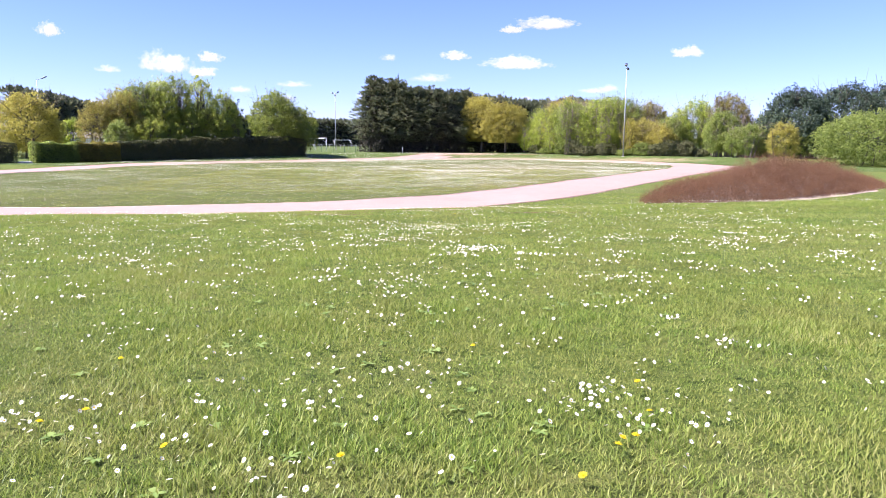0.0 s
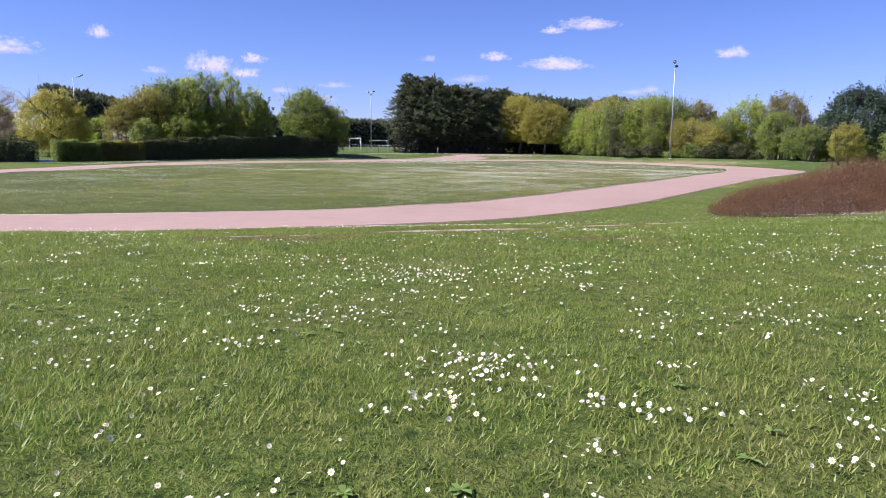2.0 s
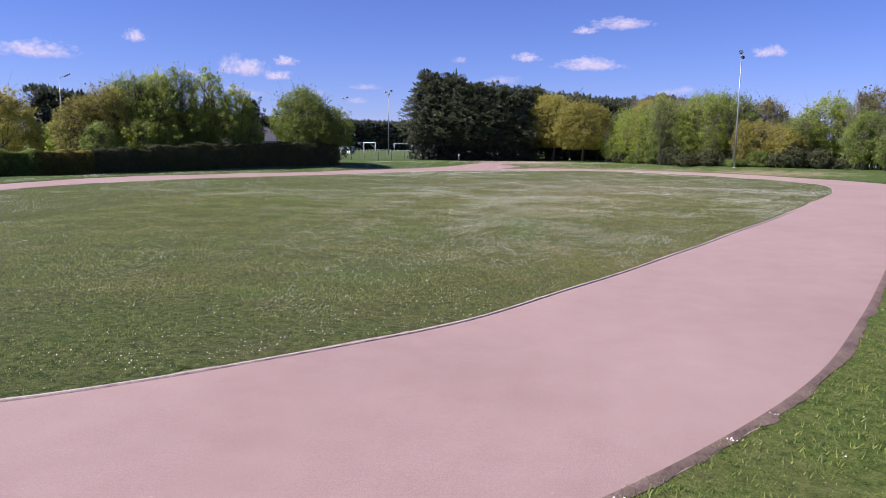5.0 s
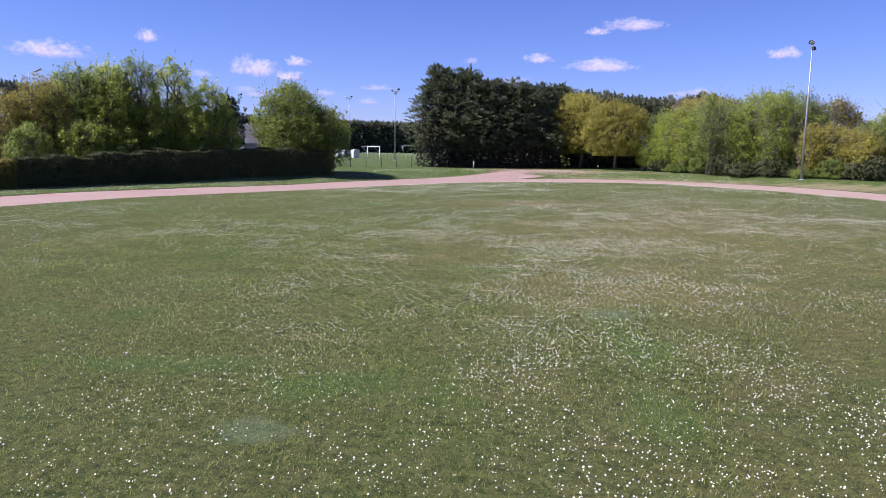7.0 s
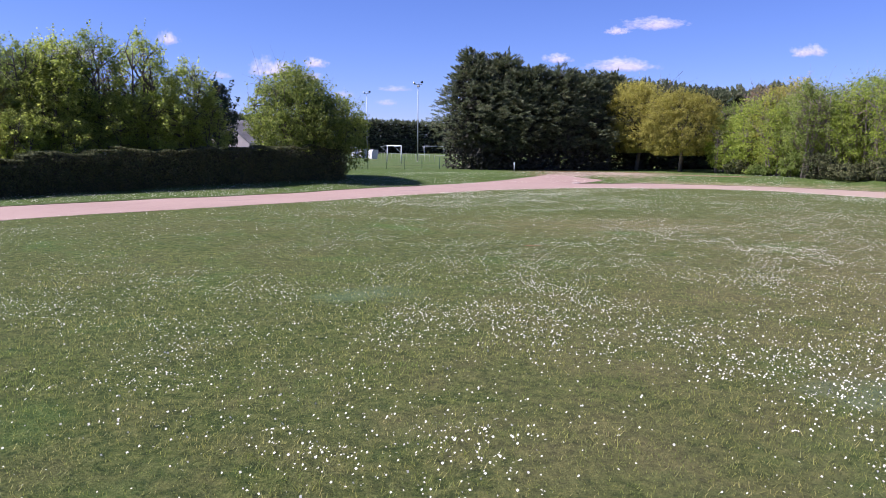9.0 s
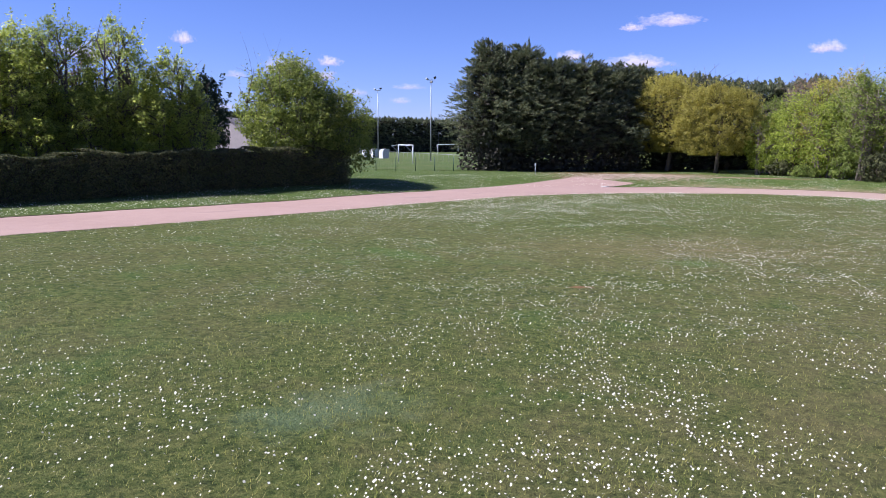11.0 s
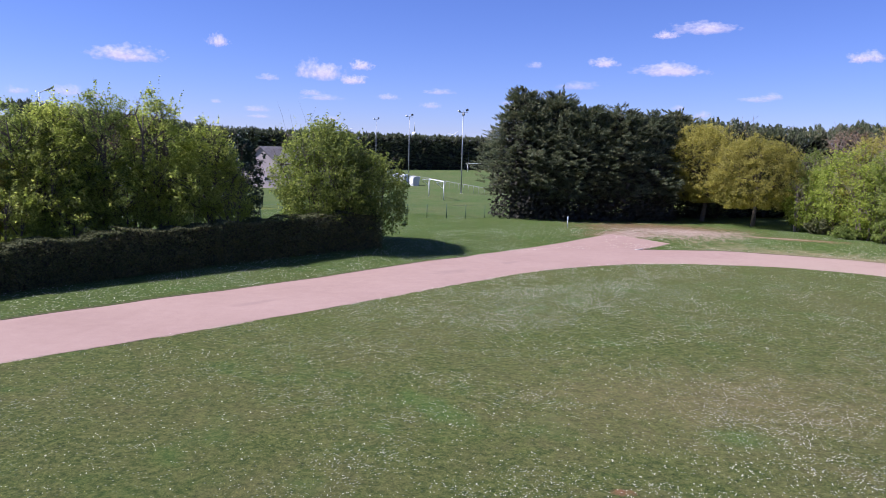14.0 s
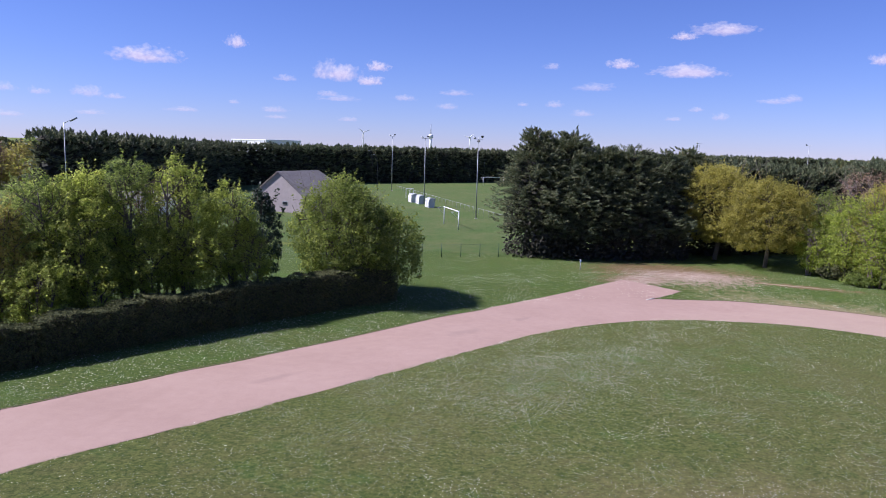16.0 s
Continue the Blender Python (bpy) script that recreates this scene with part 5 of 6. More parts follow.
# the tall shrub belt
SHRUB = "tall dense shrub in fresh yellow-green leaf"
for i, (x, y, h, r, m) in enumerate(((14.6, 121.8, 5.6, 2.6, M_LEAF_BRIGHT), (16.8, 118.0, 6.8, 3.2, M_LEAF_BRIGHT), (20.0, 113.8, 7.6, 3.3, M_LEAF), (19.0, 119.5, 8.2, 3.5, M_LEAF_YELLOW),
                                     (23.4, 111.5, 8.0, 3.4, M_LEAF_BRIGHT), (24.5, 116, 8.4, 3.6, M_LEAF), (27.3, 111.2, 8.0, 3.3, M_LEAF), (29.0, 107.5, 5.4, 3.0, M_LEAF_YELLOW),
                                     (31.2, 112.5, 7.4, 3.4, M_LEAF_BRONZE), (33.0, 107.0, 5.8, 3.1, M_LEAF), (36.0, 106.5, 7.4, 2.9, M_LEAF_BRIGHT), (38.2, 100.5, 6.4, 2.6, M_LEAF),
                                     (41.0, 104.5, 8.0, 2.8, M_LEAF_BRONZE), (40.6, 95.5, 4.4, 3.0, M_LEAF), (45.5, 101.0, 6.4, 3.0, M_LEAF_BRIGHT), (44.5, 93.5, 3.6, 2.4, M_LEAF), (49.5, 97.5, 5.6, 3.0, M_LEAF), (31.2, 104.6, 4.6, 2.0, M_LEAF_YELLOW))):
    h *= 1.12 if h > 6.5 else 1.0
    broadleaf("shrub", SHRUB if m is not M_LEAF_BRONZE else "tall shrub in bronze-tinged young leaf", x, y, h, r, m, 220 + i, 0.07, 0.17, 22000, 4, 0.2, ((r * 0.7, r * 0.2, h * 0.93, r * 0.52), (-r * 0.65, -r * 0.3, h * 0.86, r * 0.55), (r * 0.1, r * 0.65, h * 1.02, r * 0.45), (-r * 0.1, -r * 0.7, h * 0.7, r * 0.55)), "shrub belt", M_PALEBARK, 0.36, turn=(i * 67) % 360)
for i, (x, y, h, r) in enumerate(((15.0, 119.2, 1.9, 1.6), (18.0, 114.6, 1.8, 1.6), (21.6, 110.6, 1.9, 1.7), (25.2, 108.2, 1.8, 1.7), (28.6, 105.2, 1.9, 1.7), (32.0, 103.6, 2.0, 1.7), (35.2, 101.5, 1.7, 1.5), (16.4, 116.6, 1.7, 1.5), (19.8, 112.4, 2.0, 1.7), (23.4, 109.2, 2.1, 1.8), (26.9, 106.4, 1.7, 1.5), (30.4, 104.2, 2.2, 1.8), (33.6, 102.4, 1.8, 1.6))):
    broadleaf("shrub", "low fresh green shrub at the belt's foot" if i % 3 == 1 else "low dark evergreen shrub at the belt's foot", x - 0.2 + 0.5 * math.sin(i * 2.3), y - 0.3 + 0.7 * math.cos(i * 1.9), h * (0.85 + 0.35 * math.sin(i * 1.7)), r * 0.95, M_LEAF if i % 3 == 1 else M_LEAF_DARK, 260 + i, 0.0, 0.15, 4200, 5, group="low shrubs", clump=0.3, crown_label="fresh green leaves" if i % 3 == 1 else "dark evergreen leaves")

# pines and bushes beyond the brown bed
for i, (x, y, h, r) in enumerate(((45.8, 95.0, 8.9, 4.6), (52.8, 95.5, 9.6, 4.8), (60.5, 98.0, 10.4, 5.2), (68, 100, 10.4, 5.2))):
    broadleaf("pine_tree", "dark green spreading pine behind the bushes", x, y, h, r, M_PINE, 280 + i, 0.08, 0.24, 22000, 1, group="pines", clump=0.52, crown_label="dark green needles")
broadleaf("bush", "large rounded bush in yellow-green leaf", 45.6, 76.0, 5.7, 6.2, M_LEAF, 290, 0.0, 0.19, 28000, 6, clump=0.42)
broadleaf("bush", "small yellow-leaved bush before the pines", 39.4, 84.0, 4.6, 1.9, M_LEAF_YELLOW, 291, 0.1, 0.16, 7000, 4)

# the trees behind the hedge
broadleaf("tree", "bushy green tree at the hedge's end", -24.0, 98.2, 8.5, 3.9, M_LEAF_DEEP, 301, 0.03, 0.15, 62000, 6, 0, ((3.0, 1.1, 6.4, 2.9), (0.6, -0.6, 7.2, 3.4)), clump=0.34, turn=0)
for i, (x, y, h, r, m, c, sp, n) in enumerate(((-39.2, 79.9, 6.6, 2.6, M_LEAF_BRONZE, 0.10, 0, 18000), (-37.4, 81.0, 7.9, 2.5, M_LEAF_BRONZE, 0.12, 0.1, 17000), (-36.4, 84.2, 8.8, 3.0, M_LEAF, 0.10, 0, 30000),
                                                (-34.5, 84.8, 9.1, 2.5, M_LEAF_LIFTED, 0.10, 0, 25000), (-33.2, 86.8, 9.7, 2.2, M_LEAF, 0.15, 0.25, 17000), (-33.6, 89.6, 8.4, 1.3, M_TWIG, 0.2, 0.8, 2600), (-31.0, 89.0, 9.7, 2.1, M_LEAF_LIFTED, 0.22, 0.45, 14000),
                                                (-28.9, 91.0, 8.0, 2.1, M_LEAF_LIFTED, 0.24, 0.3, 14000), (-29.8, 88.8, 6.0, 2.4, M_LEAF_LIFTED, 0.30, 0.1, 14000), (-27.9, 91.2, 5.9, 1.8, M_LEAF_LIFTED, 0.30, 0.1, 9000), (-34.6, 83.4, 6.2, 2.2, M_LEAF_LIFTED, 0.15, 0.1, 13000), (-31.6, 86.8, 5.9, 2.4, M_LEAF_LIFTED, 0.28, 0.1, 13000),
                                                (-39.4, 87.0, 8.1, 2.8, M_LEAF_LIFTED, 0.16, 0, 19000), (-36.6, 88.4, 7.9, 2.8, M_LEAF_LIFTED, 0.15, 0, 18000), (-38.0, 83.2, 6.9, 2.5, M_LEAF_DEEP, 0.1, 0, 16000), (-31.9, 91.6, 7.3, 2.2, M_LEAF, 0.22, 0.1, 13000), (-36.2, 77.8, 4.2, 1.7, M_LEAF, 0.1, 0.1, 8000), (-34.2, 80.9, 4.6, 1.8, M_LEAF_LIFTED, 0.1, 0.1, 9000), (-32.7, 83.6, 4.3, 1.6, M_LEAF_LIFTED, 0.1, 0.1, 8000))):
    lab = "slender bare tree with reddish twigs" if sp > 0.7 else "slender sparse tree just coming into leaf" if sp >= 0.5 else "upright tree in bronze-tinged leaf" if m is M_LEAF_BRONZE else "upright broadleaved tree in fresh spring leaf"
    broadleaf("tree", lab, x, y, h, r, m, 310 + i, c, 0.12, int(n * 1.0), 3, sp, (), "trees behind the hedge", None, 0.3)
broadleaf("pine_tree", "small dark pine behind the hedge", -29.7, 97.2, 7.4, 1.5, M_PINE, 340, 0.1, 0.2, 6500, 1, 0.25, clump=0.34, crown_label="dark green needles")
broadleaf("tree", "low spreading tree in yellow leaf behind the hedge", -48.2, 80.8, 7.2, 4.0, M_LEAF_YELLOW, 341, 0.06, 0.15, 34000, 3, 0.0)
broadleaf("tree", "bare pinkish tree in blossom", -58.5, 86.0, 8.0, 3.6, M_LEAF_BLOSSOM, 342, 0.2, 0.13, 7000, 2, 0.7, crown_label="pale pink blossom")
broadleaf("bush", "small bright green bush by the hedge", -46.4, 87.0, 4.7, 1.4, M_LEAF_BRIGHT, 343, 0.05, 0.15, 6000, 4)


# ---- hedges ----
def hedge(label, x, y, length, height, depth, turn, mat, seed, count=6500, leaf=0.11):
    t = thing("hedge", label, "hedge", (x, y, lift(x, y) - 0.05), turn, "clipped hedge")
    g = np.random.default_rng(seed)
    n = count
    face = g.choice(4, n, p=[0.4, 0.2, 0.3, 0.1])
    px = g.uniform(-length / 2, length / 2, n)
    py = g.uniform(-depth / 2, depth / 2, n)
    pz = g.uniform(0, height, n)
    wav = (vnoise(px + seed, pz, 0.5, seed) - 0.5) * 0.28
    top = height * (1 + 0.09 * (vnoise(px + seed, px * 0, 0.8, seed) - 0.5) * 2)
    py = np.where(face == 0, -depth / 2 + wav, np.where(face == 1, depth / 2 + wav, py))
    pz = np.where(face == 2, top + wav * 0.6, np.minimum(pz, top))
    px = np.where(face == 3, np.sign(px) * length / 2 + wav, px)
    pts = np.stack([px, py, pz], 1)
    part("foliage", mesh_from("foliage", *leaves(pts, (pts - [0, 0, height * 0.5]) * [0.1, 1, 0.7], leaf * 1.25, g)), mat, t, "dense clipped leaves")
    st = []
    for k in range(int(length * 3)):
        x0 = g.uniform(-length / 2, length / 2)
        s = np.array([x0, g.normal(0, 0.1), -0.05])
        for _ in range(3):
            st.append(tube(limb_line(g, s, s + [g.normal(0, 0.3), g.normal(0, depth * 0.22), height * g.uniform(0.7, 0.97)], 0.05, 4), [0.02, 0.016, 0.01, 0.004], 4))
    part("stem_tangle", mesh_from("stem_tangle", *merge(st)), M_BARK, t, "tangled woody stems")
    # dark filler leaves carry the hedge's inner shade and close see-through gaps
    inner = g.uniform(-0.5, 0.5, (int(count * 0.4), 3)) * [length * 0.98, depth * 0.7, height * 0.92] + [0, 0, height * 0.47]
    part("inner_foliage", mesh_from("inner_foliage", *diamonds(inner, leaf * 2.6, g)), M_INNER_DARK, t, "dark inner leaves with shade in their colour")
    return t


HEDGE = [(-46.5, 57.0), (-41.18, 66.12), (-40.23, 67.79), (-37.71, 71.01), (-35.1, 74.47), (-32.44, 78.96), (-29.84, 83.56), (-26.98, 88.19), (-23.82, 93.02), (-20.23, 98.19)]
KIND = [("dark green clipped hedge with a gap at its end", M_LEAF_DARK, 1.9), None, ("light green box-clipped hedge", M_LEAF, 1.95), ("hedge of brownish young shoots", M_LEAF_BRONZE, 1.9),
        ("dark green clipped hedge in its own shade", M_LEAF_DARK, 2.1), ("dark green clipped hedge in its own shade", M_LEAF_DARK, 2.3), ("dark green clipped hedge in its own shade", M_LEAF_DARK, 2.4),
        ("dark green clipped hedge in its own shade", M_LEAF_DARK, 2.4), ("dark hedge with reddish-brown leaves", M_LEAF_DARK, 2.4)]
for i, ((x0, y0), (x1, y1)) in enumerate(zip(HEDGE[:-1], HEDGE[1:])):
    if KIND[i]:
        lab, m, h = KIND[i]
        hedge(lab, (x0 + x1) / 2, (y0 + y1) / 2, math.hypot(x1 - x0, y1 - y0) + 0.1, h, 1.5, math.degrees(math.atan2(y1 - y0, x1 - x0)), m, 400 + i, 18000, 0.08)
bm = bmesh.new()
box_bm(bm, (-0.7, -0.35, -0.05), (0.7, 0.35, 0.16), 0.03)
slab = part("concrete_slab", bm, M_CONCRETE, None)
slab.matrix_basis = pose(-40.6, 66.8, lift(-40.6, 66.8), 0, 0, 60)
tagged(slab, "pale concrete slab in the gap of the hedge", "slab")


# ---- the brown shrub bed on its mound ----
def shrub_bed():
    t = thing("shrub_bed", "low mound of dense reddish-brown bare shrubs beside the path", "shrub", (16.0, 31.55, -1.1), 42)
    L, W, H = 11.0, 2.35, 1.48
    n = 48
    a = np.linspace(0, 2 * np.pi, n, endpoint=False)
    rings = np.linspace(0, 1, 12)
    hgt = lambda q: 1 - q ** 1.3
    v = np.concatenate([np.stack([np.cos(a) * L * 0.93 * q, np.sin(a) * W * 0.9 * q, np.full(n, hgt(q) * H * 0.72 - 0.12)], 1) for q in rings])
    f = [np.stack([np.arange(n) + r * n, (np.arange(n) + 1) % n + r * n, (np.arange(n) + 1) % n + (r + 1) * n, np.arange(n) + (r + 1) * n], 1) for r in range(11)]
    part("earth_mound", mesh_from("earth_mound", v, np.concatenate(f)), M_SOIL, t, "dark bare soil under the shrubs", True)
    g = np.random.default_rng(77)
    m = 4200
    q, an = np.sqrt(g.uniform(0, 1, m)), g.uniform(0, 2 * np.pi, m)
    bx, by = np.cos(an) * L * q, np.sin(an) * W * q
    bz = hgt(q) * H * 0.72
    lump = 0.55 + 0.9 * vnoise(bx + 40, by + 40, 1.3, 5)
    tw, lf = [], []
    ln = g.uniform(0.35, 0.75, m) * lump * (1 - 0.62 * q ** 3)
    lean = g.normal(0, 0.34, (m, 2)) + np.stack([np.cos(an) * q, np.sin(an) * q], 1) * 0.2
    b = np.stack([bx, by, bz - 0.1], 1)
    e = b + np.stack([lean[:, 0] * ln, lean[:, 1] * ln, ln], 1)
    side = g.normal(0, 1, (m, 3))
    side /= np.linalg.norm(side, axis=1)[:, None]
    tw = (np.stack([b - side * 0.008, b + side * 0.008, e], 1).reshape(-1, 3), np.arange(3 * m).reshape(-1, 3))
    per = 66
    tt = g.uniform(0.25, 1.05, (m, per))[..., None]
    p = b[:, None] * (1 - tt) + e[:, None] * tt + g.normal(0, 0.09, (m, per, 3))
    part("twig_tangle", mesh_from("twig_tangle", *tw), M_BARK, t, "thin brown twigs")
    part("foliage", mesh_from("foliage", *leaves(p.reshape(-1, 3), unit(g, m * per), 0.033, g, 0.3)), M_RUSSET, t, "small russet leaves")
    return t


shrub_bed()
blob("bed_rim", (10.3, 2.62), 16.15, 31.38, 42, M_EARTH, 0.02, "narrow rim of pale bare earth round the brown shrubs", 93, 0.10, 3, 90)


# ---- masts, goals, fences ----
def floodlight(label, x, y, height, lamps, turn, seed=0, arm=False):
    t = thing("floodlight_mast", label, "floodlight", (x, y, lift(x, y)), turn, "masts")
    bm = bmesh.new()
    pole_bm(bm, (0, 0, -0.1), (0, 0, height), 0.085 if arm else 0.105, 0.045, 12)
    part("pole", bm, M_STEEL, t, "tapered galvanised steel pole", True)
    bm = bmesh.new()
    box_bm(bm, (-0.22, -0.22, -0.1), (0.22, 0.22, 0.06), 0.02)
    part("base_plate", bm, M_CONCRETE, t)
    if arm:
        bm = bmesh.new()
        pole_bm(bm, (0, 0, height - 0.1), (1.2, 0, height + 0.55), 0.05, 0.04, 8)
        part("arm", bm, M_STEEL, t)
        bm = bmesh.new()
        box_bm(bm, (0.75, -0.18, height + 0.32), (1.75, 0.18, height + 0.5), 0.05)
        bmesh.ops.rotate(bm, verts=bm.verts, cent=(1.2, 0, height + 0.42), matrix=Matrix.Rotation(radians(-28), 3, "Y"))
        part("lamp_head", bm, M_STEEL, t, "long grey lamp head")
        return t
    bm = bmesh.new()
    pole_bm(bm, (-0.65, 0, height - 0.25), (0.65, 0, height - 0.25), 0.04, 0.04, 8)
    part("crossbar", bm, M_STEEL, t)
    for i in range(lamps):
        bm = bmesh.new()
        box_bm(bm, (-0.19, -0.11, -0.15), (0.19, 0.11, 0.16), 0.04)
        m = pose((-0.6, 0.62, 0.02)[i % 3], (0.05, 0.1, -0.15)[i % 3], height + (-0.1, 0.12, -0.55)[i % 3], (-50, 30, 20)[i % 3], (15, -10, 0)[i % 3], (30, -60, 140)[i % 3])
        bmesh.ops.transform(bm, matrix=m, verts=bm.verts)
        lamp = part("lamp_head", bm, M_DARK if i else M_STEEL, t, "square floodlight head")
        bm = bmesh.new()
        box_bm(bm, (-0.16, -0.122, -0.12), (0.16, -0.112, 0.13))
        bmesh.ops.transform(bm, matrix=m, verts=bm.verts)
        part("lens", bm, M_GLASS, lamp, "flat glass lens")
    return t


floodlight("tall steel floodlight mast beside the pitch", -25.3, 158.5, 12.4, 3, 20)
floodlight("tall steel floodlight mast before the shrubs", 25.6, 105.0, 13.1, 3, 75)
floodlight("tall steel floodlight mast on the far touchline", -39.6, 181.5, 12.6, 2, 40)
floodlight("tall steel floodlight mast on the far touchline", -57.3, 218, 13.4, 2, 40)
floodlight("tall steel floodlight mast beyond the cypress row", 14.5, 232, 13.6, 1, 10)
floodlight("tall steel floodlight mast beyond the cypress row", 39.4, 236, 13.8, 1, -20)
floodlight("street lamp mast with one slanted arm", -75.6, 131.6, 12.6, 1, 20, arm=True)
for x, y, h in ((-70.5, 242, 9.4), (-61, 218, 8.6)):
    t = thing("lamp_post", "thin curved lamp post at the pitch's end", "lamp post", (x, y, lift(x, y)), 200, "lamp posts")
    part("pole", mesh_from("pole", *tube([(0, 0, -0.1), (0, 0, h * 0.6), (0.15, 0, h * 0.85), (0.7, 0, h)], [0.07, 0.06, 0.05, 0.04], 8)), M_DARK, t, "", True)
    bm = bmesh.new()
    box_bm(bm, (0.6, -0.1, h - 0.06), (1.1, 0.1, h + 0.08), 0.03)
    part("lamp_head", bm, M_STEEL, t)


def goal(label, x, y, turn, width=7.32, height=2.44):
    t = thing("football_goal", label, "goal", (x, y, lift(x, y) + 0.02), turn, "goals")
    for sx in (-1, 1):
        bm = bmesh.new()
        pole_bm(bm, (sx * width / 2, 0, -0.05), (sx * width / 2, 0, height), 0.07, 0.07, 12)
        part("goal_post", bm, M_WHITE, t, "", True)
        bm = bmesh.new()
        pole_bm(bm, (sx * width / 2, 0, height), (sx * width / 2, 1.0, height - 0.1), 0.03, 0.03, 8)
        pole_bm(bm, (sx * width / 2, 1.0, height - 0.1), (sx * width / 2, 0.1, height - 0.9), 0.025, 0.025, 8)
        part("net_support", bm, M_WHITE, t, "thin bracket")
    bm = bmesh.new()
    pole_bm(bm, (-width / 2 - 0.07, 0, height), (width / 2 + 0.07, 0, height), 0.07, 0.07, 12)
    part("crossbar", bm, M_WHITE, t, "", True)
    return t


goal("white football goal without a net", -26.3, 145.3, math.degrees(math.atan2(7.1, -3.8)))
goal("white football goal at the far end of the pitch", -39.6, 263, math.degrees(math.atan2(7.1, -3.8)) - 75)


def dugout(x, y, turn):
    t = thing("dugout", "small white shelter with a curved roof by the pitch", "shelter", (x, y, lift(x, y)), turn, "dugouts")
    a = np.linspace(0, 1, 9)
    prof = [(-0.75, 0.0), (-0.78, 1.2), (-0.7, 1.75), (-0.45, 2.05), (0.0, 2.15), (0.55, 2.1), (0.7, 2.0)]
    v, f = [], []
    for sx in (-1.5, 1.5):
        v += [(sx, p, q) for p, q in prof]
    n = len(prof)
    bm = bmesh.new()
    vs = [bm.verts.new(p) for p in v]
    for i in range(n - 1):
        bm.faces.new((vs[i], vs[i + 1], vs[n + i + 1], vs[n + i]))
    bmesh.ops.solidify(bm, geom=bm.faces[:], thickness=0.06)
    part("shell", bm, M_WHITE, t, "curved white plastic shell", True)
    for sx in (-1.5, 1.5):
        bm = bmesh.new()
        q = [bm.verts.new((sx, p, z)) for p, z in prof] + [bm.verts.new((sx, 0.45, 0.0))]
        bm.faces.new(q)
        bmesh.ops.solidify(bm, geom=bm.faces[:], thickness=0.04)
        part("side_panel", bm, M_WHITE, t)
    bm = bmesh.new()
    box_bm(bm, (-1.35, -0.55, 0.4), (1.35, -0.2, 0.46), 0.015)
    part("bench", bm, M_STEEL, t)
    return t


for x, y in ((-42.9, 185.6), (-40.5, 182.4), (-36.9, 175.6)):
    dugout(x, y, -60).scale = (0.85, 0.85, 0.8)


def handrail(x0, y0, x1, y1):
    L = math.hypot(x1 - x0, y1 - y0)
    t = thing("handrail", "thin grey tubular rail round the pitch", "railing", (x0, y0, lift(x0, y0)), math.degrees(math.atan2(y1 - y0, x1 - x0)))
    bm = bmesh.new()
    pole_bm(bm, (0, 0, 1.05), (L, 0, 1.05), 0.022, 0.022, 8)
    part("top_rail", bm, M_STEEL, t, "", True)
    bm = bmesh.new()
    pole_bm(bm, (0, 0, 0), (0, 0, 1.05), 0.02, 0.02, 8)
    p = part("rail_post", bm, M_STEEL, t, "", True)
    for i in range(1, int(L / 2.5) + 1):
        c = p.copy()
        scene.collection.objects.link(c)
        c.location.x = i * 2.5


handrail(-15.5, 146.0, -58, 224)


def wire_fence(x0, y0, x1, y1):
    L = math.hypot(x1 - x0, y1 - y0)
    t = thing("wire_fence", "low green wire fence in front of the pitch", "fence", (x0, y0, lift(x0, y0)), math.degrees(math.atan2(y1 - y0, x1 - x0)))
    bm = bmesh.new()
    pole_bm(bm, (0, 0, -0.1), (0, 0, 1.35), 0.035, 0.035, 8)
    p = part("fence_post", bm, M_GREENWIRE, t, "", True)
    for i in range(1, int(L / 1.95) + 1):
        c = p.copy()
        scene.collection.objects.link(c)
        c.location.x = i * 1.95
    wires = [tube([(0, 0, z), (L / 2, 0, z - 0.01), (L, 0, z)], [0.004] * 3, 4) for z in (0.1, 0.4, 0.7, 1.0, 1.25)]
    wires += [tube([(x, 0, 0.1), (x, 0, 0.7), (x, 0, 1.25)], [0.0022] * 3, 3) for x in np.arange(0.1, L, 0.16)]
    part("wire_mesh", mesh_from("wire_mesh", *merge(wires)), M_GREENWIRE, t, "thin green wire mesh")


wire_fence(-37.0, 110.5, -15.2, 120.9)
# ball-stop posts behind the far goal
t = thing("ball_stop_fence", "tall dark posts of the ball-stop fence behind the far goal", "fence", (-53.8, 274, lift(-53.8, 274)), 43)
for i in range(3):
    bm = bmesh.new()
    pole_bm(bm, (i * 5.5, 0, -0.1), (i * 5.5, 0, 6.6), 0.09, 0.07, 8)
    part("fence_post", bm, M_STEEL, t)
bm = bmesh.new()
for z in (0.4, 3.2, 6.4):
    pole_bm(bm, (0, 0, z), (11, 0, z), 0.02, 0.02, 6)
part("cable", bm, M_DARK, t)
# a small frame near the pitch corner
t = thing("ball_rack", "small white upright frame on the touchline", "frame", (-46.5, 196, lift(-46.5, 196)), 30)
for sx in (-0.8, 0.0, 0.8):
    bm = bmesh.new()
    pole_bm(bm, (sx, 0, 0), (sx, 0, 2.0), 0.05, 0.05, 8)
    part("upright", bm, M_WHITE, t)
bm = bmesh.new()
pole_bm(bm, (-0.8, 0, 2.0), (0.8, 0, 2.0), 0.05, 0.05, 8)
part("crossbar", bm, M_WHITE, t)

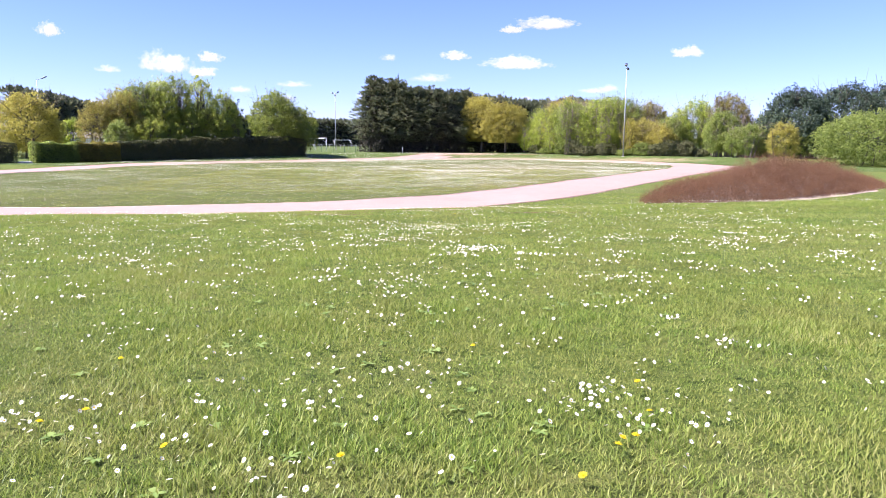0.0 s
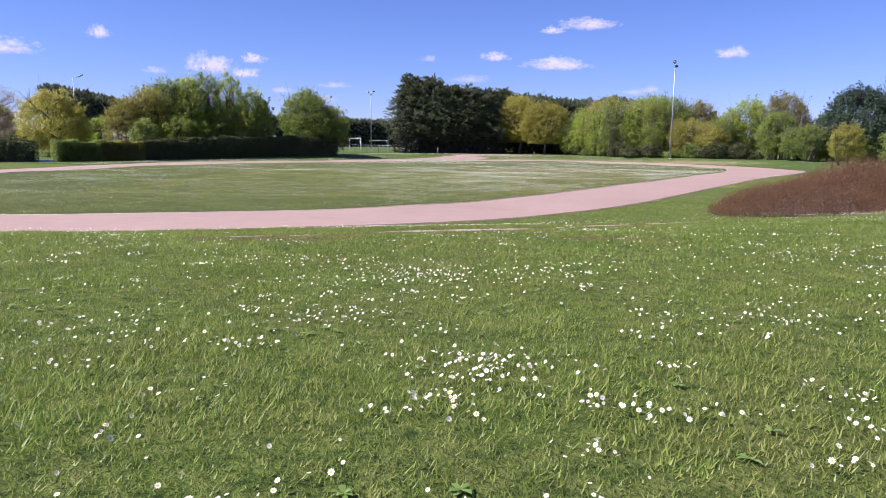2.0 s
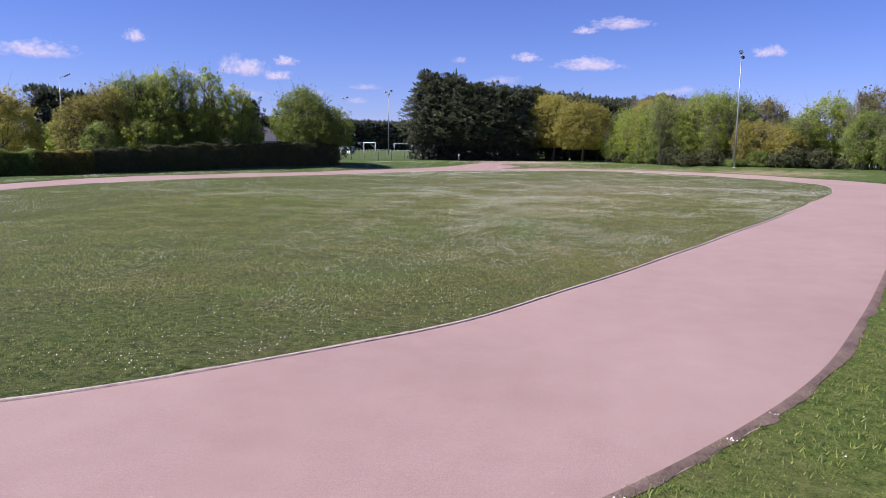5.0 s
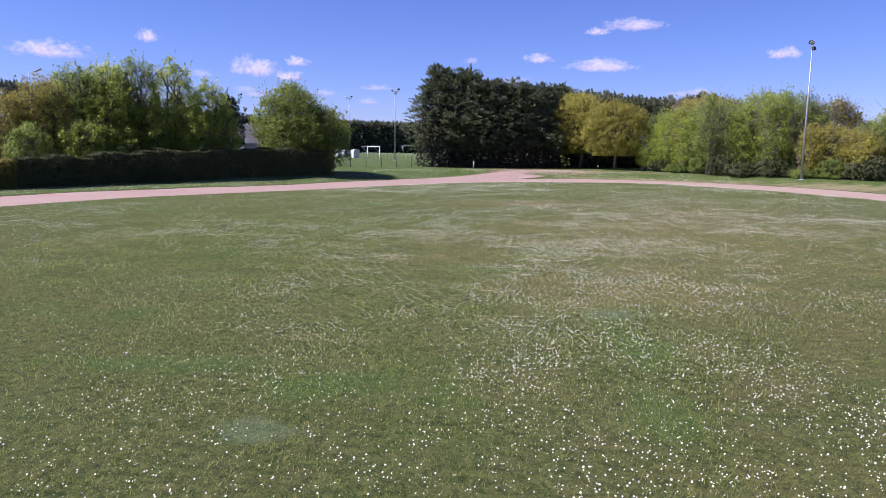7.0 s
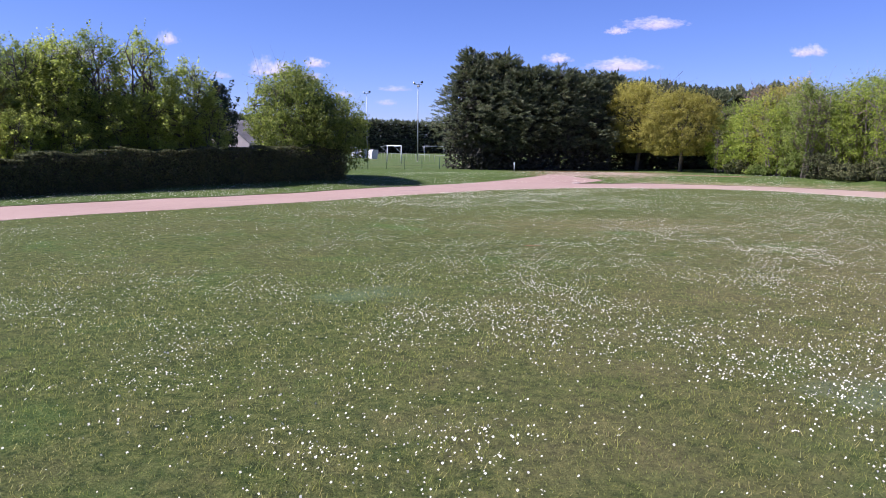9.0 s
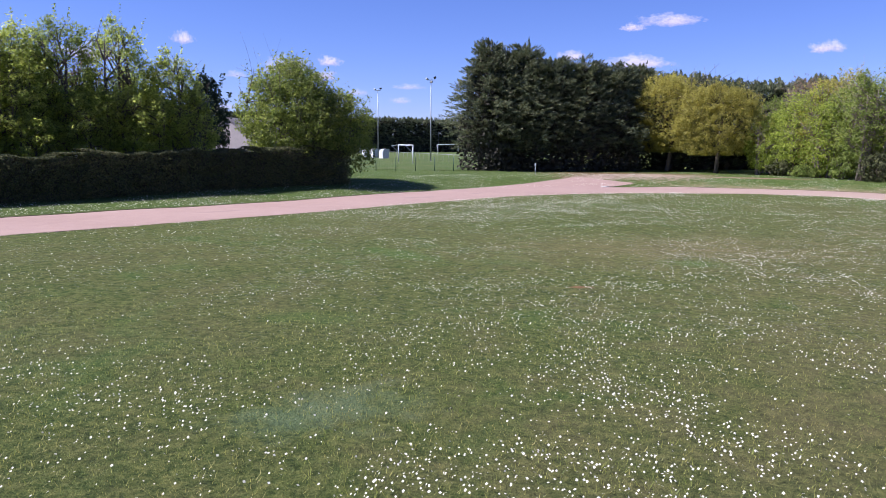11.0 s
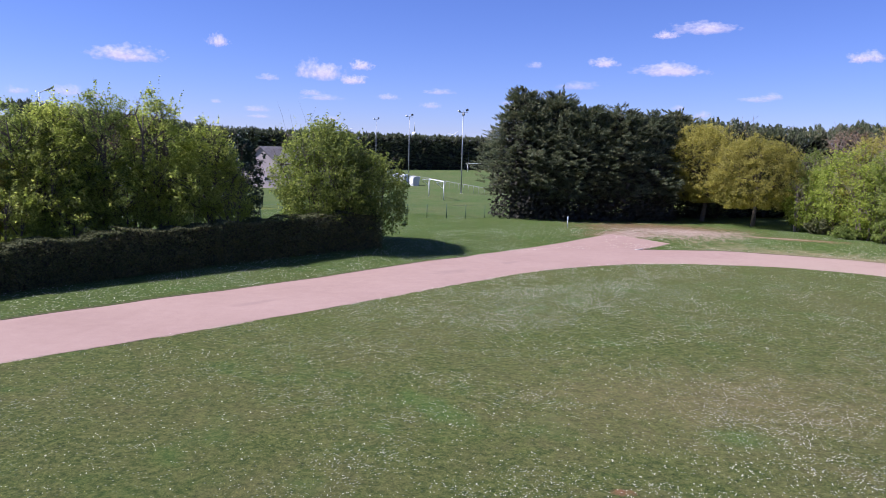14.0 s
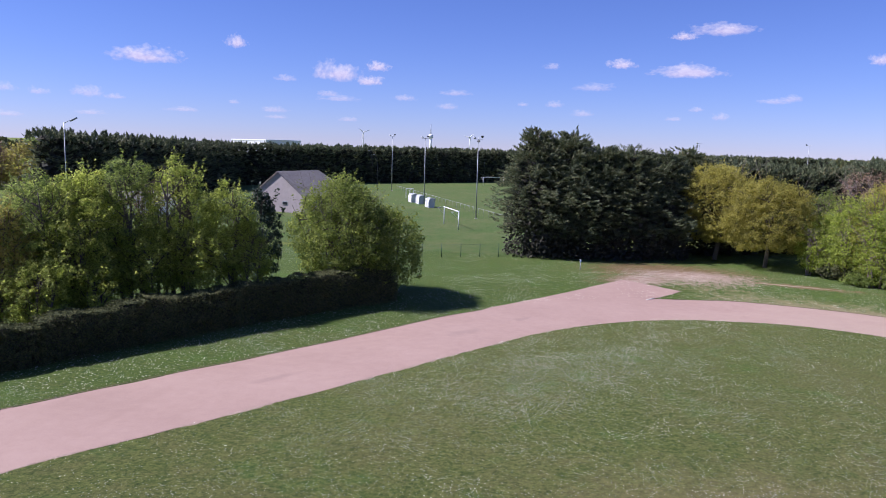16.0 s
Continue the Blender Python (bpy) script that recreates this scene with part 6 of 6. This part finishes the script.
# the small white marker post at the path's fork
t = thing("marker_post", "thin white-topped marker post at the path's fork", "post", (-7.6, 115.6, lift(-7.6, 115.6)), 15)
bm = bmesh.new()
pole_bm(bm, (0, 0, -0.1), (0, 0, 0.72), 0.04, 0.04, 10)
part("post", bm, M_STEEL, t, "grey post", True)
bm = bmesh.new()
box_bm(bm, (-0.065, -0.05, 0.7), (0.065, 0.05, 0.98), 0.03)
part("cap", bm, M_WHITE, t, "white marker head")


# ---- buildings ----
def house(name, label, x, y, turn, length, width, eave, ridge, wall, hip=2.2):
    t = thing(name, label, "house", (x, y, lift(x, y)), turn)
    bm = bmesh.new()
    hw = width / 2
    base = [(0, -hw), (length, -hw), (length, hw), (0, hw)]
    lo = [bm.verts.new((a, b, -0.2)) for a, b in base]
    hi = [bm.verts.new((a, b, eave)) for a, b in base]
    for i in range(4):
        j = (i + 1) % 4
        if i == 3:
            continue
        bm.faces.new((lo[i], lo[j], hi[j], hi[i]))
    ap = bm.verts.new((0, 0, ridge - 0.12))
    bm.faces.new((lo[3], lo[0], hi[0], ap, hi[3]))
    part("wall", bm, wall, t, "pale rendered wall with a gable")
    o, th = 0.35, 0.14
    for s in (-1, 1):
        bm = bmesh.new()
        drop = (ridge - eave) / hw * o
        a = bm.verts.new((-o, s * (hw + o), eave - drop))
        b = bm.verts.new((length + o, s * (hw + o), eave - drop))
        c = bm.verts.new((length - hip, 0, ridge))
        d = bm.verts.new((-o, 0, ridge))
        bm.faces.new((a, b, c, d) if s < 0 else (d, c, b, a))
        bmesh.ops.solidify(bm, geom=bm.faces[:], thickness=th)
        part("roof", bm, M_ROOF, t, "grey slate roof slope")
    bm = bmesh.new()
    drop = (ridge - eave) / hw * o
    a = bm.verts.new((length + o, -hw - o, eave - drop))
    b = bm.verts.new((length + o, hw + o, eave - drop))
    c = bm.verts.new((length - hip, 0, ridge))
    bm.faces.new((a, b, c))
    bmesh.ops.solidify(bm, geom=bm.faces[:], thickness=th)
    part("roof", bm, M_ROOF, t, "hipped end of the slate roof")
    for s in (-1, 1):
        bm = bmesh.new()
        pole_bm(bm, (-o - 0.02, s * (hw + o), eave - drop), (length + o, s * (hw + o), eave - drop), 0.07, 0.07, 8)
        part("gutter", bm, M_STEEL, t)
    for yy in (-1.3,):
        bm = bmesh.new()
        box_bm(bm, (-0.06, yy - 0.55, 1.15), (0.05, yy + 0.55, 1.75), 0.015)
        w = part("window", bm, M_STEEL, t, "small grey-framed window")
        bm = bmesh.new()
        box_bm(bm, (-0.075, yy - 0.46, 1.23), (-0.062, yy + 0.46, 1.67))
        part("pane", bm, M_GLASS, w, "dark pane")
    bm = bmesh.new()
    pole_bm(bm, (-0.1, hw - 0.15, 0), (-0.1, hw - 0.15, eave), 0.05, 0.05, 8)
    part("downpipe", bm, M_STEEL, t)
    return t


house("house", "small rendered house with a grey hipped roof behind the trees", -56.0, 154.0, 75, 12.2, 9.8, 2.9, 6.4, M_RENDER)
house("shed", "low white building behind the trees", -75.0, 139.5, 25, 8.5, 5.0, 2.3, 3.3, M_WHITE, 1.5)


def far_block(name, label, x, y, w, d, h, turn, mat):
    t = thing(name, label, "building", (x, y, lift(x, y)), turn)
    bm = bmesh.new()
    box_bm(bm, (-w / 2, -d / 2, -0.5), (w / 2, d / 2, h), 0.1)
    part("wall", bm, mat, t)
    bm = bmesh.new()
    box_bm(bm, (-w / 2 - 0.3, -d / 2 - 0.3, h), (w / 2 + 0.3, d / 2 + 0.3, h + 0.7), 0.1)
    part("roof", bm, M_WHITE, t, "flat white roof edge")
    bm = bmesh.new()
    for k in range(int(w / 6)):
        box_bm(bm, (-w / 2 + 1 + k * 6, -d / 2 - 0.08, 0.5), (-w / 2 + 1.25 + k * 6, -d / 2 - 0.005, h - 0.2))
    part("cladding_ribs", bm, M_STEEL, t)


far_block("warehouse", "long white warehouse far behind the windbreak", -198, 430, 37, 22, 11.9, -32, M_WHITE)
house("house", "far house with a pale gable beyond the fields", -186, 250, 60, 11, 8, 3.2, 6.2, M_RENDER)
house("house", "far house with a pale gable beyond the fields", -205, 246, 40, 12, 8, 3.2, 6.4, M_RENDER)


def wind_turbine(x, y, hub, blade, turn, spin):
    t = thing("wind_turbine", "white wind turbine far on the horizon", "wind turbine", (x, y, lift(x, y)), turn, "wind turbines")
    bm = bmesh.new()
    pole_bm(bm, (0, 0, -1), (0, 0, hub), 1.3, 0.7, 14)
    part("tower", bm, M_WHITE, t, "", True)
    bm = bmesh.new()
    box_bm(bm, (-1.4, -2.2, hub - 1.3), (1.4, 5.2, hub + 1.5), 0.5)
    part("nacelle", bm, M_WHITE, t)
    for k in range(3):
        bm = bmesh.new()
        a = radians(spin + 120 * k)
        pole_bm(bm, (math.sin(a) * 1.0, -2.8, hub + math.cos(a) * 1.0), (math.sin(a) * blade, -2.8, hub + math.cos(a) * blade), 1.1, 0.25, 6)
        part("blade", bm, M_WHITE, t)


wind_turbine(-553, 1600, 41, 15, 15, 70)
wind_turbine(-310, 1600, 35, 12, 10, 45)
t = thing("water_tower", "slim white telecom tower on the horizon", "tower", (-372, 1500, lift(-372, 1500)), 0)
part("shaft", mesh_from("shaft", *tube([(0, 0, -1), (0, 0, 16), (0, 0, 30)], [2.8, 2.4, 2.2], 16)), M_WHITE, t, "", True)
part("drum", mesh_from("drum", *tube([(0, 0, 29), (0, 0, 31), (0, 0, 36), (0, 0, 38)], [2.6, 5, 5, 3], 18)), M_WHITE, t, "round platform", True)
part("antenna", mesh_from("antenna", *tube([(0, 0, 38), (0, 0, 48), (0, 0, 58)], [1.1, 0.7, 0.3], 8)), M_STEEL, t, "", True)

# trees round the far houses
for i, (x, y, h, r, m) in enumerate(((-141, 188, 7.2, 4.2, M_TWIG), (-150, 196, 8.0, 4.5, M_LEAF_BRONZE), (-133.5, 178, 5.6, 3.4, M_LEAF_BRONZE), (-158, 190, 7.0, 4.5, M_LEAF), (-121, 174, 9.4, 4.6, M_LEAF_BRONZE), (-129, 171, 9.8, 4.6, M_TWIG), (-126, 182, 10.2, 4.4, M_LEAF))):
    broadleaf("tree", "far tree in thin brownish leaf beside the houses", x, y, h, r, m, 360 + i, 0.1, 0.5, 2600, 2, 0.2, (), "far trees", M_PALEBARK, 0.8)
# far woods along the horizon
g = np.random.default_rng(900)
pv = []
for az in np.arange(-75, 60, 0.28):
    dist = g.uniform(620, 900)
    x, y = math.sin(radians(az)) * dist, 50 + math.cos(radians(az)) * dist
    h, w = g.uniform(7, 11), g.uniform(4, 7)
    q = g.normal(0, 1, (30, 3))
    q /= np.linalg.norm(q, axis=1)[:, None]
    pv.append(q * [w, w, h * 0.5] + [x, y, h * 0.5 - 1.0])
setting("far_woods", mesh_from("far_woods", *diamonds(np.concatenate(pv), 4.2, g, 0.3, None, 0.8)), M_LEAF_DARK, "distant woods along the horizon", "woods", "stuff")

# ---- clouds: soft sheets far off in the sky ----
def cloud_mat():
    mat, nt, bsdf, out = nodes_of("cloud")
    tc = nt.nodes.new("ShaderNodeTexCoord")
    own = nt.nodes.new("ShaderNodeObjectInfo").outputs["Random"]
    sep = nt.nodes.new("ShaderNodeSeparateXYZ")
    nt.links.new(tc.outputs["Object"], sep.inputs[0])
    shift = nt.nodes.new("ShaderNodeCombineXYZ")
    for i in range(3):
        nt.links.new(mathn(nt, "MULTIPLY", own, (37.0, 91.0, 53.0)[i]), shift.inputs[i])
    vec = nt.nodes.new("ShaderNodeVectorMath")
    wide = nt.nodes.new("ShaderNodeVectorMath")
    wide.operation = "MULTIPLY"
    wide.inputs[1].default_value = (2.0, 1.0, 1.0)
    nt.links.new(tc.outputs["Object"], wide.inputs[0])
    nt.links.new(wide.outputs[0], vec.inputs[0])
    nt.links.new(shift.outputs[0], vec.inputs[1])
    n1, n2 = noise_node(nt, vec.outputs[0], 1.7, 3, 0.5), noise_node(nt, vec.outputs[0], 4.5, 2, 0.5)
    x, y = sep.outputs[0], sep.outputs[1]
    flat = mathn(nt, "MULTIPLY", mathn(nt, "LESS_THAN", y, -0.15), 1.1)
    yy = mathn(nt, "MULTIPLY", mathn(nt, "ADD", y, 0.15), mathn(nt, "ADD", flat, 1.0))
    r2 = mathn(nt, "ADD", mathn(nt, "MULTIPLY", x, x), mathn(nt, "MULTIPLY", yy, yy))
    body = mathn(nt, "SUBTRACT", 1.0, mathn(nt, "SQRT", r2))
    dens = mathn(nt, "ADD", mathn(nt, "MULTIPLY", body, 0.95), mathn(nt, "MULTIPLY", mathn(nt, "SUBTRACT", n1, 0.5), 1.0))
    dens = mathn(nt, "ADD", dens, mathn(nt, "MULTIPLY", mathn(nt, "SUBTRACT", n2, 0.5), 0.45))
    rim = mathn(nt, "MULTIPLY", mathn(nt, "SUBTRACT", 1.0, mathn(nt, "ADD", mathn(nt, "MULTIPLY", x, x), mathn(nt, "MULTIPLY", y, y))), 4.0, True)
    alpha = mathn(nt, "MULTIPLY", mathn(nt, "MULTIPLY", mathn(nt, "SUBTRACT", dens, 0.2), 1.7, True), rim)
    thick = nt.nodes.new("ShaderNodeAttribute")
    thick.attribute_type, thick.attribute_name = "OBJECT", "thickness"
    alpha = mathn(nt, "MULTIPLY", alpha, thick.outputs["Fac"], True)
    # glow stands in for sunlight, and the underside's shade is tinted in
    em = nt.nodes.new("ShaderNodeEmission")
    nt.links.new(ramp(nt, mathn(nt, "ADD", mathn(nt, "MULTIPLY", y, 0.5), mathn(nt, "MULTIPLY", n2, 0.8)), [(0.15, (0.78, 0.66, 0.80)), (0.65, (1.0, 0.90, 0.94))]), em.inputs[0])
    em.inputs[1].default_value = 0.57
    tr = nt.nodes.new("ShaderNodeBsdfTransparent")
    mx = nt.nodes.new("ShaderNodeMixShader")
    nt.links.new(alpha, mx.inputs[0])
    nt.links.new(tr.outputs[0], mx.inputs[1])
    nt.links.new(em.outputs[0], mx.inputs[2])
    nt.links.new(mx.outputs[0], out.inputs[0])
    return mat


M_CLOUD = cloud_mat()
# bearing, elevation, width, height in degrees
CLOUDS = [(-35.2, 6.1, 5.2, 1.4), (-28.9, 7.45, 1.8, 1.1), (-21.6, 5.6, 4.0, 1.7), (-18.4, 6.15, 2.2, 0.9), (-19.0, 5.05, 2.5, 0.9), (7.2, 9.03, 5.4, 1.1), (4.5, 8.62, 2.0, 0.7), (4.9, 6.12, 5.6, 1.2), (0.2, 6.65, 2.6, 0.8), (17.6, 6.72, 2.6, 0.95),
          (-5.0, 6.47, 1.4, 0.6), (-1.7, 4.95, 3.4, 0.7), (-4.7, 3.65, 1.5, 0.6), (-2.6, 3.0, 1.8, 0.6), (12.0, 4.2, 1.8, 0.6), (11.0, 4.0, 2.6, 0.5), (-38.95, 3.35, 2.4, 0.95), (-37.3, 3.1, 1.4, 0.5),
          (-26.1, 2.65, 2.3, 0.6), (-21.4, 3.65, 3.8, 0.55), (-16.3, 3.85, 2.0, 0.6), (-12.4, 4.35, 2.8, 0.55), (-13.0, 3.3, 1.8, 0.6), (7.4, 2.88, 1.4, 0.6), (-44.0, 3.35, 1.7, 0.7), (-20.6, 2.1, 1.7, 0.4), (-42.0, 3.2, 1.6, 0.6),
          (-38.8, 1.9, 2.2, 0.4), (-26.0, 2.1, 1.8, 0.35), (-29.1, 3.1, 0.9, 0.4), (-25.3, 5.0, 1.8, 0.6), (-32.7, 2.4, 2.6, 0.45), (5.7, 3.4, 1.2, 0.45), (4.2, 2.7, 1.4, 0.35), (-7.1, 3.6, 1.0, 0.35), (-44.0, 1.6, 2.4, 0.45), (-22.2, 4.0, 2.0, 0.5)]
D = 4300.0
for i, (az, el, w, h) in enumerate(CLOUDS):
    n = 24
    a = np.linspace(0, 2 * np.pi, n, endpoint=False)
    me = mesh_from("cloud", np.concatenate([[[0, 0, 0]], np.stack([np.cos(a), np.sin(a), np.zeros(n)], 1)]), np.stack([np.zeros(n, int), 1 + np.arange(n), 1 + (np.arange(n) + 1) % n], 1))
    me.materials.append(M_CLOUD)
    c = new("cloud", me)
    eye = Vector((-3, 40, 3))
    way = Vector((math.sin(radians(az)) * math.cos(radians(el)), math.cos(radians(az)) * math.cos(radians(el)), math.sin(radians(el))))
    c.matrix_basis = Matrix.Translation(eye + way * D) @ (-way).to_track_quat("Z", "Y").to_matrix().to_4x4() @ Matrix.Diagonal((D * radians(w) * 0.62, D * radians(h) * 0.78, 1, 1))
    c["thickness"] = 0.78 if i < 10 else 0.4
    tagged(c, "small fair-weather cumulus cloud in a blue sky" if i < 10 else "thin faint cloud low over the horizon", "cloud", "clouds", "structure")
